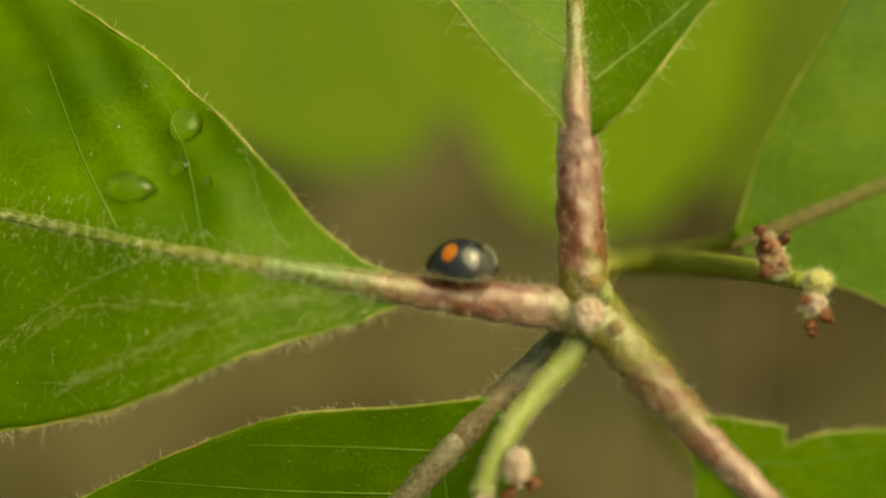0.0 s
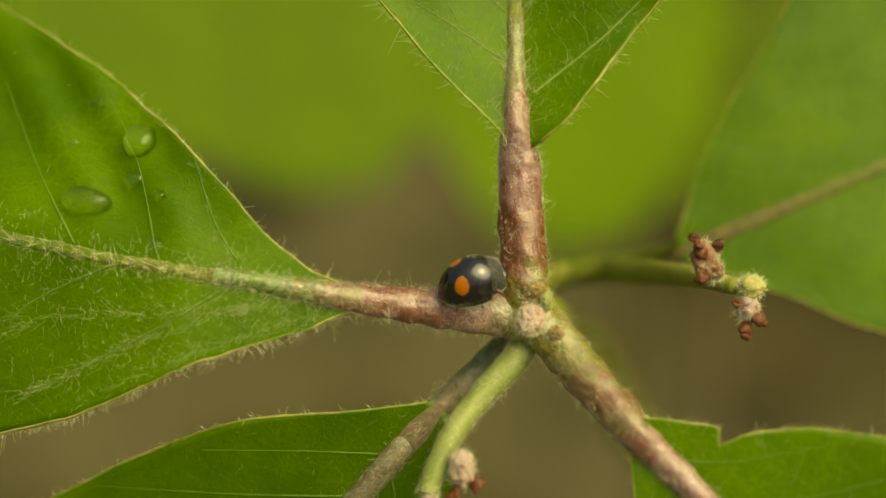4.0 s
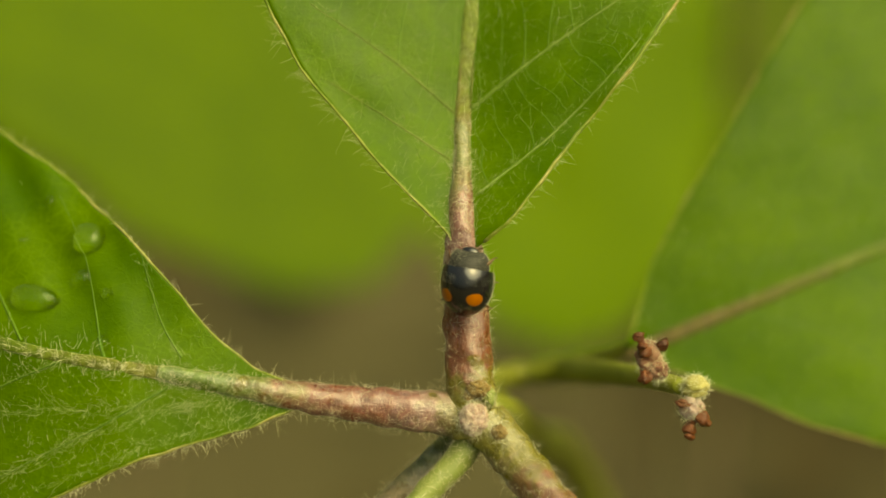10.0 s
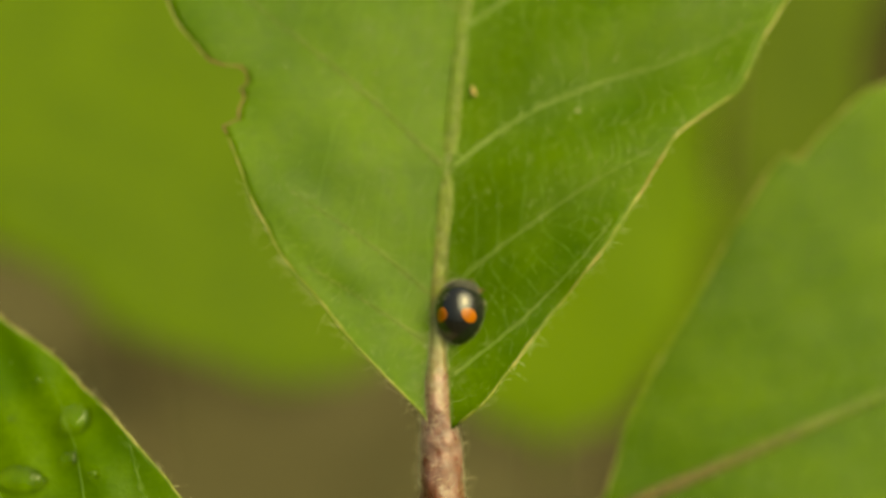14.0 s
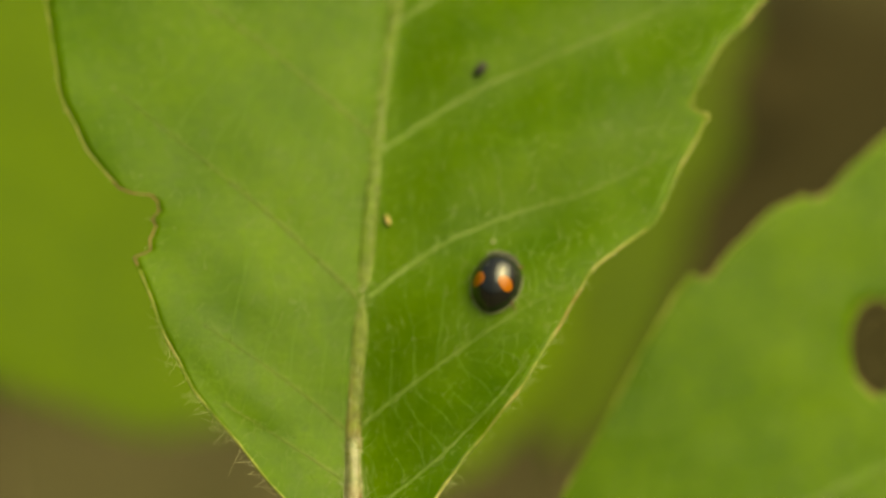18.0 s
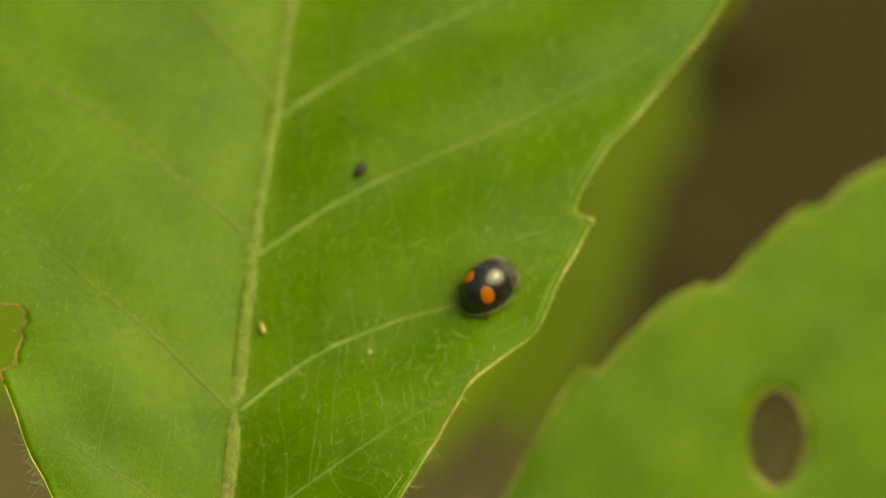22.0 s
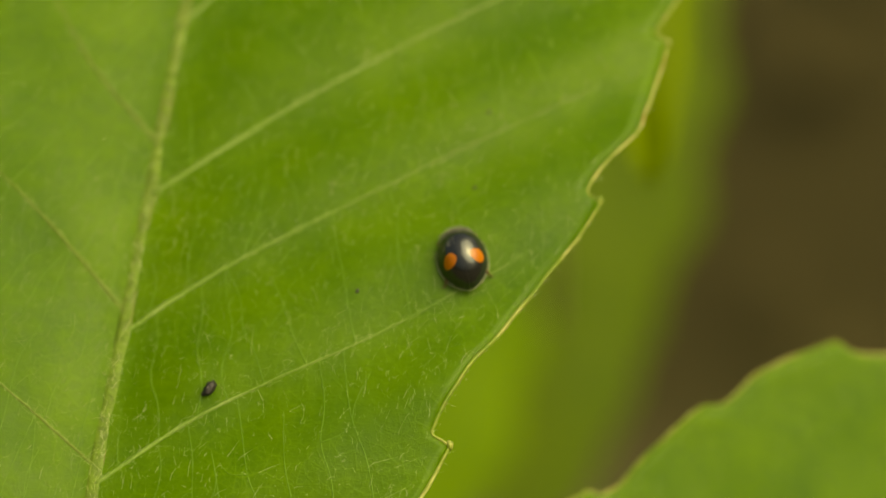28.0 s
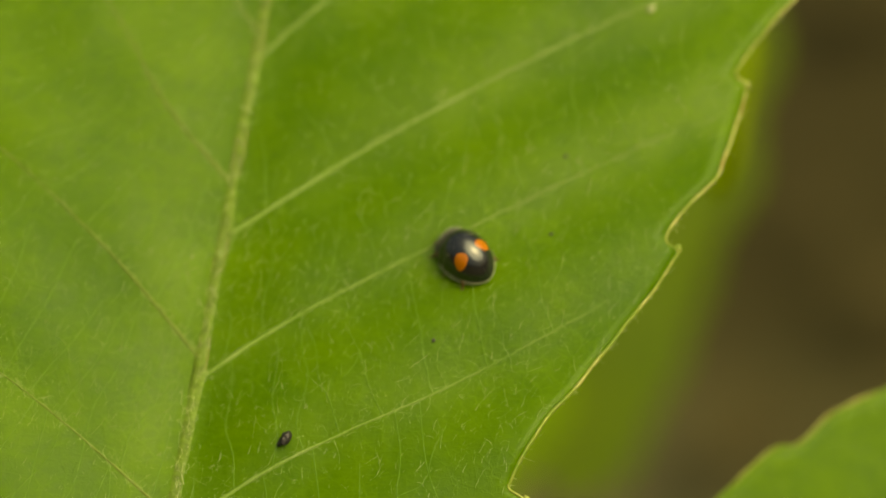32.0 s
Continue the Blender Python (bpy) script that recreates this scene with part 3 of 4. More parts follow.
def make_leaf(leaf, s0, s1, step, cols, label, rib, veins, hairs, down, hole=None, rib_label="", rib_material=RIB, cross_veins=False, bitten=False):
    blade = part("leaf", leaf.blade(s0, s1, step, cols, hole=hole), LEAF, shoot, label)
    part("midrib", leaf.rib(s0 - 0.3, s1 - 1, *rib), rib_material, blade, rib_label)
    for path, r0, r1 in veins:
        part("side_vein", leaf.vein(path, r0, r1), (VEIN if path[-1][1] < path[0][1] else VEIN_BROWN) if leaf is upright else VEIN_DIM, blade)
    for side in (1, -1):
        ends = (s0 + 0.2, 20.4, 24.2, s1) if bitten and side > 0 else (s0 + 0.2, s1)
        for k, (a, b) in enumerate(zip(ends, ends[1:])):
            part("bitten_edge" if k == 1 else "leaf_margin", leaf.rim(a, b, side, 0.07 if bitten and side < 0 else 0.055, 0.07 if k == 1 else 0.4), BITE if k == 1 else MARGIN, blade, "ragged brown bitten edge" if k == 1 else "thin yellow leaf margin")
    for side, teeth in ((1, leaf.teeth_left), (-1, leaf.teeth_right)) if bitten else ():
        for at, depth, run in teeth:
            if s0 < at < s1:
                tip = leaf.at(at, leaf.edge(at, side) - side * 0.05, -0.05)
                part("tooth_tip", blob_data(tip, (0.15, 0.22, 0.13), lump=0.4, seed=at, rings=8, sides=10), MARGIN, blade, "yellow gland at a leaf tooth")
    if hole:
        ring = [(hole[0] + hole[2] * math.cos(a), hole[1] + hole[3] * math.sin(a)) for a in np.linspace(0, 2 * math.pi, 40)]
        spots = [((np.array(q) - leaf.origin) @ leaf.dir, (np.array(q) - leaf.origin) @ leaf.side) for q in ring]
        part("hole_rim", tube_data([leaf.at(a, b, -0.05) for a, b in spots], (0.08, 0.07, 0.09, 0.08), 80, 8, 0.5), MARGIN, blade, "brown rim of the hole")
    # thin brownish lines where the midrib meets the blade
    for side in (1, -1) if bitten else ():
        part("rib_line", leaf.vein([(q, leaf.centre(q) + side * (0.30 - 0.0017 * q)) for q in np.linspace(13, 62, 14)], 0.10 if side > 0 else 0.06, 0.07), RIB_LINE, blade, "thin brown line along the midrib")
    # fine cross veins strung between neighbouring side veins
    links = []
    for (a, r0, _), (b, r1, _) in zip(veins, veins[1:]) if cross_veins else ():
        if (a[-1][1] < 0) != (b[-1][1] < 0) or b[0][0] < a[0][0]:
            continue
        pa, pb = spline(a, 40), spline(b, 40)
        for i in range(3, 38, 4 if len(a) > 3 else 7):
            j = min(39, max(1, int(i * rng.uniform(0.55, 0.8))))
            p0, p1 = pa[i], pb[j]
            mid = [p0 + (p1 - p0) * f + rng.normal(0, 0.16, 2) for f in (0.25, 0.5, 0.75)]
            stop = rng.choice((0.5, 1.0, 1.0))
            line = [p0, *mid, p1] if stop == 1.0 else [p0, *mid]
            links.append(tube_data([leaf.at(q[0], q[1], 0.0) for q in spline(line, 10)], (0.022, 0.018, 0.014), 18, 4, 0.3))
            if rng.random() < 0.6:
                e = mid[1] + rng.normal(0, 1.1, 2)
                links.append(tube_data([leaf.at(q[0], q[1], 0.0) for q in spline([mid[1], (mid[1] + e) / 2 + rng.normal(0, 0.15, 2), e], 5)], (0.017, 0.011), 8, 4, 0.3))
    if links:
        tagged(part("veinlet_net", join(*links), VEINLET, blade), kind="stuff")
    for path, r0, r1 in veins:
        if leaf in (low_left, low_right, back_right) or leaf is left_leaf and path[-1][1] < -6 and path[0][0] > 13:
            continue
        down = down + leaf.vein_hairs(path, int(16 * np.linalg.norm(np.subtract(path[-1], path[0]))), 0.35, rng)
    tagged(part("leaf_down", hair_data(down, rng, 0.0038), LEAF_DOWN, blade), kind="stuff")
    hairs = hairs + leaf.vein_hairs([(q, leaf.centre(q)) for q in np.linspace(s0 + 1, min(s1, s0 + 45), 12)], {upright: 900, left_leaf: 2200, back_right: 200}.get(leaf, 900), 0.38, rng)
    tagged(part("leaf_hair", hair_data(hairs, rng, 0.0046), HAIR, blade), kind="stuff")
    return blade


# side veins of the upright leaf, in pairs from the base on
ups = [([(9.5, 0.1), (11.8, -2.8), (14.3, -5.3), (16.4, -7.0)], 0.10, 0.03), ([(13.3, 0.4), (15.5, -2.4), (18.0, -6.0), (19.6, -8.9)], 0.11, 0.03),
       ([(18.9, 0.2), (21.3, -3.1), (22.8, -6.6), (23.8, -9.9), (25.6, -13.7)], 0.15, 0.03), ([(25.7, -0.4), (28.2, -4.2), (30, -7.8), (32.2, -12.8), (35.5, -19)], 0.16, 0.03),
       ([(32.1, -1.3), (34.9, -5.6), (38.2, -12), (40.6, -16.9), (43.2, -22.6)], 0.16, 0.03), ([(38.3, -2.2), (42.9, -9.4), (47, -17), (49.1, -21.4), (52, -27)], 0.16, 0.03),
       ([(46.5, -3.3), (50.2, -7.6), (55, -16), (58, -23)], 0.16, 0.03), ([(55, -4.3), (59, -10), (63, -18)], 0.14, 0.03),
       ([(11.0, 1.3), (12.8, 4.0), (14.4, 6.6)], 0.09, 0.03), ([(13.0, 1.0), (15.5, 4.0), (17.8, 7.4)], 0.09, 0.03), ([(19.0, 0.6), (22.3, 4.0), (24.8, 7.0), (28.6, 11.7)], 0.12, 0.03),
       ([(26.5, -0.2), (30.2, 4.1), (33, 8), (35, 12)], 0.11, 0.03), ([(33, -1.2), (38, 3.2), (43, 9), (46, 15)], 0.12, 0.03), ([(40.7, -2.3), (44.4, 0.8), (49.6, 4), (55, 9)], 0.13, 0.03), ([(47.8, -3.2), (50.2, -1.5), (56, 3)], 0.12, 0.03)]
hairs = upright.margin_hairs(8, 18, 1, 110, 0.6, rng) + upright.margin_hairs(8, 18, -1, 110, 0.5, rng) + upright.margin_hairs(18, 52, -1, 200, 0.28, rng) + upright.margin_hairs(18, 50, 1, 90, 0.25, rng)
hairs += upright.face_hairs(16, 54, 700, 0.42, rng) + [h for h in upright.face_hairs(18, 54, 1500, 0.5, rng) if h[0][0] > 1.5]
# the last 6500 pale hairs are added to lighten the dim upper blade
down = upright.face_hairs(8, 40, 3600, 0.3, rng, 0.2) + upright.face_hairs(14, 40, 2600, 0.13, rng) + upright.face_hairs(30, 62, 6500, 0.34, rng)
make_leaf(upright, 7.2, 94, 0.3, 26, "broad green toothed leaf with insect-bitten edge", (0.40, 0.22), ups, hairs, down, rib_material=RIB_UP, cross_veins=True, bitten=True)
lls = [([(12.5, -2.5), (13.5, -4.1), (14.5, -6.9)], 0.08, 0.03), ([(15.8, -2.5), (16.1, -3.5), (17.0, -6.7), (18.5, -9.5)], 0.10, 0.03), ([(19.5, -3.2), (21.5, -6.4), (23.4, -10.3)], 0.12, 0.03),
       ([(12.5, -1.6), (15.5, 0.2), (18.5, 1.7), (22, 3.5)], 0.10, 0.03), ([(17.5, -2.4), (21.5, -0.6), (26, 2.6)], 0.10, 0.03), ([(25, -3.8), (28, -8), (31, -13)], 0.12, 0.03)]
hairs = left_leaf.margin_hairs(8, 26, 1, 420, 0.42, rng) + left_leaf.margin_hairs(8.5, 26, -1, 260, 0.32, rng) + left_leaf.face_hairs(8, 26, 500, 0.32, rng, 0.95) + left_leaf.face_hairs(9, 24, 420, 0.3, rng, low=0)
make_leaf(left_leaf, 7.0, 69, 0.4, 20, "green leaf with water drops and hairy midrib", (0.30, 0.16), lls, hairs, left_leaf.face_hairs(8, 26, 600, 0.4, rng, 0.3, low=0) + left_leaf.face_hairs(9, 14, 120, 0.2, rng) + left_leaf.vein_hairs([(10, -0.9), (14, 0.0), (18, 1.6), (22, 3.4)], 260, 0.8, rng) + left_leaf.vein_hairs([(12, -0.4), (17, -0.3), (21.5, 0.2), (26, 2.6)], 200, 0.8, rng) + left_leaf.vein_hairs([(9, -0.2), (12, 0.6), (15, 1.6), (18, 3.0)], 160, 0.7, rng), rib_material=RIB_LEFT)
hairs = low_left.margin_hairs(0, 16, -1, 150, 0.3, rng)
make_leaf(low_left, -0.3, 41, 0.4, 16, "dark green leaf hanging low behind the flower stalk", (0.6, 0.2), [([(2.5, 0), (5, -3), (8, -6.4)], 0.1, 0.03), ([(5, 0), (8.5, -4), (12.5, -9)], 0.1, 0.03), ([(3, 0), (5, 2.5), (7, 5)], 0.1, 0.03), ([(9, 0), (13, -5), (17, -9)], 0.1, 0.03)], hairs, low_left.face_hairs(0, 14, 500, 0.4, rng, 0.3), rib_material=RIB_LOW)
hairs = low_right.margin_hairs(0, 10, 1, 150, 0.32, rng) + low_right.margin_hairs(0, 6, -1, 50, 0.32, rng)
make_leaf(low_right, -0.3, 39, 0.35, 16, "green notched leaf on a brown stalk", (0.6, 0.2), [([(2, 0), (4, 2), (6, 5)], 0.09, 0.03), ([(4.5, 0), (7, 3), (9, 6.5)], 0.09, 0.03), ([(3, 0), (5, -2.5), (7, -5)], 0.09, 0.03)], hairs, low_right.face_hairs(0, 10, 500, 0.4, rng, 0.3), rib_material=RIB_LOW)
# 4500 pale hairs are added here to lighten the blade, standing in for sheen
make_leaf(back_right, -0.1, 61, 0.4, 22, "broad green leaf with an oval hole", (0.36, 0.2), [([(6, 0), (11, 5), (15, 10)], 0.07, 0.03), ([(12, 0), (18, 6), (24, 12)], 0.07, 0.03), ([(20, 0), (27, 6), (33, 13)], 0.07, 0.03), ([(5, 0), (9, -3), (12, -7)], 0.07, 0.03), ([(28, 0), (34, 5), (40, 10)], 0.07, 0.03)],
          [], back_right.face_hairs(0, 40, 4500, 0.4, rng), hole=(26.2, 16.6, 1.65, 2.5), rib_label="pale pinkish midrib", rib_material=RIB_PINK)


# stalks
def stalk(name, points, radii, material, label, hair, length=0.5, n=50):
    ob = part(name, tube_data(points, radii, n, 20, 0.16, len(points)), material, shoot, label)
    tagged(part("stalk_hair", hair_data(tube_hairs(points, radii, int(hair * 1.15), length * 0.6, rng), rng, 0.0042, 2.0), HAIR_DARK, ob), kind="stuff")
    return ob


stalk("leaf_stalk", [(-0.15, -0.9, -0.3), (-0.4, 1.5, -0.35), (-0.55, 4.2, -0.4), (-0.65, 6.6, -0.45), *[tuple(upright.at(q, upright.centre(q), -0.05)) for q in (8.4, 10.4, 12.6)]], (1.05, 1.03, 0.97, 0.88, 0.56, 0.42, 0.28), STALK_UP, "brown pink hairy leaf stalk", 3200, 0.45, 80)
stalk("leaf_stalk", [(-0.3, 0.0, -0.4), (-1.5, 0.1, -0.3), (-3.7, 0.35, 0.0), (-6.0, 0.62, 0.4), *[tuple(left_leaf.at(q, left_leaf.centre(q), -0.12)) for q in (8.4, 11, 13.5)]], (0.95, 0.92, 0.84, 0.70, 0.58, 0.46, 0.3), STALK_LEFT, "brown pink hairy leaf stalk", 3400, 0.42, 80)
stalk("leaf_stalk", [(0.2, -0.2, 0), (1.4, -1.6, 0.5), (2.6, -3.0, 1.6), (3.9, -4.4, 2.7), (5.2, -5.7, 3.0), (6.7, -7.2, 3.35), (8.5, -9.0, 3.6)], (1.0, 0.98, 0.9, 0.8, 0.7, 0.6, 0.5), STALK_LOW, "brown hairy leaf stalk", 2200, 0.45, 80)
stalk("leaf_stalk", [(-0.39, -0.52, -1.80), (-1.62, -1.76, -3.00), (-3.25, -3.28, -2.60), (-4.99, -4.74, -0.90), *[tuple(low_left.at(q, 0, 0.0)) for q in (3, 7, 11, 16, 22)]], (0.66, 0.62, 0.6, 0.58, 0.54, 0.46, 0.38, 0.3, 0.2), STALK_BELOW, "grey brown hairy leaf stalk", 2800, 0.42)
stalk("leaf_stalk", [(0.0, -0.3, -0.5), (-0.2, 0.6, -8), (1.0, 1.2, -17), (4.6, 1.9, -17), (7.6, 2.8, -12.4)], (0.5, 0.5, 0.5, 0.46, 0.42), STALK_BACK, "olive green leaf stalk", 300, 0.4)
stalk("flower_stalk", [(-0.20, -0.80, -0.50), (-1.01, -1.98, -0.10), (-2.22, -3.24, 0.60), (-3.32, -4.57, 1.40), (-4.12, -6.10, 1.90), (-4.51, -7.25, 2.20)], (0.62, 0.6, 0.55, 0.5, 0.45, 0.42), STALK_GREEN, "pale green downy flower stalk", 2200, 0.28)
stalk("flower_stalk", [(0.0, -0.3, -0.5), (-0.2, 0.7, -10), (1.2, 1.2, -19), (3.6, 1.5, -19), (5.8, 1.6, -11), (7.5, 1.55, -3), (8.6, 1.3, -0.2)], (0.6, 0.65, 0.7, 0.7, 0.6, 0.45, 0.35), STALK_BACK, "green flower stalk", 500, 0.3)
stalk("stem", [(0, -0.2, 0.0), (0.3, -0.1, -6), (1.0, -0.6, -14), (3, -3, -30), (8, -10, -62), (30, -60, -140), (40, -300, -240), (40, -560, -230)], (0.9, 0.9, 1.0, 1.1, 1.3, 1.8, 2.6, 4.0), STALK_BACK, "woody stem running down to the ground", 0, 0.3)

# buds at the joint
for c, size, mat, seed in (((-0.2, -0.1, 0.85), (0.62, 0.66, 0.55), BUD, 1), ((0.86, -0.62, 1.15), (0.34, 0.32, 0.30), BUD_GOLD, 2), ((-0.05, 1.2, 0.66), (0.5, 0.34, 0.40), BUD_GOLD, 3), ((-0.45, 0.9, 0.55), (0.25, 0.25, 0.25), BUD_GOLD, 4), ((0.42, 0.85, 0.5), (0.3, 0.4, 0.3), STALK_GREEN, 6)):
    b = part("bud", blob_data(c, size, lump=0.3, freq=3.2, seed=seed, rings=24, sides=32), mat, shoot, "small downy bud")
    roots = []
    for _ in range(1100 if mat is BUD else 300):
        d = rng.normal(0, 1, 3)
        d /= np.linalg.norm(d)
        if d[2] > -0.2:
            roots.append((np.array(c) + d * np.array(size) * 0.95, d + rng.normal(0, 0.5, 3), rng.uniform(0.10, 0.30) if mat is BUD else rng.uniform(0.05, 0.16)))
    tagged(part("bud_hair", hair_data(roots, rng, 0.0042, 1.2), HAIR_DARK, b), kind="stuff")


# withered flowers
def flower(centre, size, turn, tips, mat, label, seed, bumps=12):
    lumps = [blob_data(centre, [c * 0.85 for c in size], turn, 0.3, 1.9, seed, 20, 26)]
    for k in range(bumps):
        d = rng.normal(0, 1, 3)
        d[2] = abs(d[2])
        d /= np.linalg.norm(d)
        r = rng.uniform(0.10, 0.22)
        lumps.append(blob_data(np.array(centre) + d * np.array(size) * 0.72, (r, r * rng.uniform(0.7, 1.3), r), lump=0.35, seed=seed + k, rings=10, sides=14))
    body = part("flower", join(*lumps), mat, shoot, label)
    for a, b in tips:
        a, b = np.array(a, float), np.array(b, float)
        mid = (a + b) / 2 + rng.normal(0, 0.13, 3)
        part("petal", join(tube_data([a, mid, b], (0.17, 0.15, 0.19, 0.30, 0.24), 18, 14, 0.9, seed, 0.7), blob_data(b + rng.normal(0, 0.1, 3), (0.25, 0.13, 0.14), (20, 30, 40 + seed * 50), 0.6, 3.0, seed, 10, 14)), PETAL, body, "curled rust brown petal")
    roots = []
    for _ in range(420):
        d = rng.normal(0, 1, 3)
        d /= np.linalg.norm(d)
        roots.append((np.array(centre) + d * np.array(size) * 0.9, d + rng.normal(0, 0.6, 3), rng.uniform(0.08, 0.3)))
    tagged(part("flower_hair", hair_data(roots, rng, 0.006), HAIR, body), kind="stuff")


flower((7.2, 2.5, 0), (0.62, 0.85, 0.55), (0, 0, -8), [((7.0, 2.9, 0.1), (6.75, 3.5, 0.2)), ((7.4, 2.9, 0.2), (7.65, 3.25, 0.3)), ((7.0, 2.6, 0.3), (6.9, 2.85, 0.6)), ((6.95, 1.9, 0.3), (6.85, 1.65, 0.4))], FLESH, "withered rust pink flower", 3)
flower((7.55, 2.0, 0.2), (0.42, 0.55, 0.4), (0, 0, 20), [], FLESH, "pink downy flower bud", 4)
flower((9.15, 1.3, 0.2), (0.66, 0.58, 0.58), (0, 0, 20), [], FLOWER_BASE, "swollen yellow green flower base", 5, 0)
flower((8.95, 0.4, 0.3), (0.55, 0.55, 0.45), (0, 0, 0), [((8.95, -0.1, 0.4), (8.75, -0.62, 0.5)), ((9.2, 0.0, 0.3), (9.62, -0.15, 0.4)), ((8.65, 0.55, 0.5), (8.6, 0.7, 0.7))], BUD, "withered pale pink flower", 6)
flower((-3.09, -6.13, 2.40), (0.58, 0.85, 0.55), (0, 0, 15), [((-3.23, -6.77, 2.50), (-3.53, -7.11, 2.60)), ((-2.84, -6.77, 2.40), (-2.45, -6.97, 2.50))], BUD, "pink downy flower bud with brown tips", 8)
flower((-4.46, -7.75, 2.20), (0.5, 0.75, 0.5), (0, 0, -10), [], BUD, "pale pink downy flower bud", 9)

# ---- shrub leaves out of focus behind the shoot ----
def far_shoot(label, leaves, green):
    """A twig of the shrub with simple pointed leaves; leaves: base, tip, half width and sag, all in the shoot's millimetres."""
    ob = tagged(new("background_twig"), label, "plant", "shrub twigs behind the shoot")
    ob.matrix_world = PLANT
    first = np.array(leaves[0][0], float)
    low = first + np.array((0, -560, -180))
    part("stem", tube_data([first, first + np.array((0, -14, -60)), first + np.array((3, -140, -165)), low + np.array((0, -60, 0))], (0.5, 0.6, 0.9, 2.0), 30, 8), BARK, ob)
    for base, tip, half, sag in leaves:
        a, b = np.array(base, float), np.array(tip, float)
        along = b - a
        ln = np.linalg.norm(along)
        along /= ln
        up = np.array((0.2, 0.55, 0.81))
        up -= along * (up @ along)
        up /= np.linalg.norm(up)
        across = np.cross(up, along)
        verts, faces = [], []
        rows, cols = 30, 10
        for i in range(rows + 1):
            f = i / rows
            w = half * (math.sin(math.pi * f ** 0.9) ** 0.55 + 0.012) * (1 + 0.05 * math.sin(f * 40))
            for j in range(-cols, cols + 1):
                x = j / cols
                verts.append((a + along * ln * f + across * w * x + up * (abs(x) * w * 0.07 - sag * f * f + 0.6 * noise.noise(Vector((f * 6, x * 2, half))))) * MM)
        n = 2 * cols + 1
        k = len(verts)
        verts += [v - up * 0.25 * MM for v in verts]
        for i in range(rows):
            for j in range(n - 1):
                q = (i * n + j, i * n + j + 1, (i + 1) * n + j + 1, (i + 1) * n + j)
                faces += [q, tuple(c + k for c in q[::-1])]
        for i in range(rows):
            for c in (0, n - 1):
                faces.append((i * n + c, (i + 1) * n + c, (i + 1) * n + c + k, i * n + c + k))
        blade = part("leaf", (verts, faces), green, ob)
        part("midrib", tube_data([first - along, a, a + along * ln * 0.5 - up * sag * 0.25, b - up * sag], (0.3, 0.3, 0.3, 0.25, 0.15), 24, 6), green, blade)
    return ob


far_shoot("large blurred yellow green leaf of a shrub twig", [((-66, 86, -166), (-12.5, 8, -149), 31, 1)], LEAF_FAR)
far_shoot("blurred yellow green leaf standing behind the shoot", [((8, 0, -160), (7, 76, -174), 20, 2)], LEAF_MID)
far_shoot("blurred olive green leaves hanging behind the shoot, shade painted in", [((26, 3, -176), (34.5, 95, -188), 14, 2)], LEAF_SHADED)
far_shoot("blurred fresh green leaf hanging behind the shoot, light painted in", [((27, 86, -54), (28.3, 40, -44), 4.3, 1)], LEAF_BRIGHTENED)

far_shoot("dull green leaf far behind the shoot, shade painted in", [((20, 9, -186), (38, 112, -205), 23, 4)], LEAF_SHADED)

# dead leaves on the ground
verts, faces = [], []
for _ in range(700):
    x, y, a, ln = rng.uniform(-1.2, 1.2), rng.uniform(-0.6, 2.2), rng.uniform(0, 6.28), rng.uniform(0.03, 0.07)
    tilt = rng.uniform(-0.4, 0.4)
    k = len(verts)
    for i in range(7):
        f = i / 6
        w = ln * 0.3 * math.sin(math.pi * min(0.98, f + 0.03))
        for j in (-1, 0, 1):
            lx, ly = (f - 0.5) * ln, j * w
            verts.append((x + lx * math.cos(a) - ly * math.sin(a), y + lx * math.sin(a) + ly * math.cos(a), 0.032 + abs(j) * w * 0.5 + lx * tilt + 0.03 * noise.noise(Vector((x * 1.3, y * 1.3, 0)))))
    for i in range(6):
        for j in (0, 1):
            faces.append((k + i * 3 + j, k + i * 3 + j + 1, k + i * 3 + j + 4, k + i * 3 + j + 3))
tagged(part("leaf_litter", (verts, faces), LITTER), "brown dead leaves lying on the soil", "leaf litter", kind="stuff")


# ---- things on the leaves ----
def turn_to(normal, heading=(1, 0, 0)):
    n = Vector(normal).normalized()
    h = Vector(heading)
    h = (h - n * h.dot(n)).normalized()
    return Matrix((h, n.cross(h), n)).transposed()


def on_leaf(leaf, s, o, up, heading):
    p = leaf.at(s, o, up)
    return PLANT @ Matrix.LocRotScale(Vector(p) * MM, turn_to(leaf.normal(s, o), heading).to_quaternion(), None)


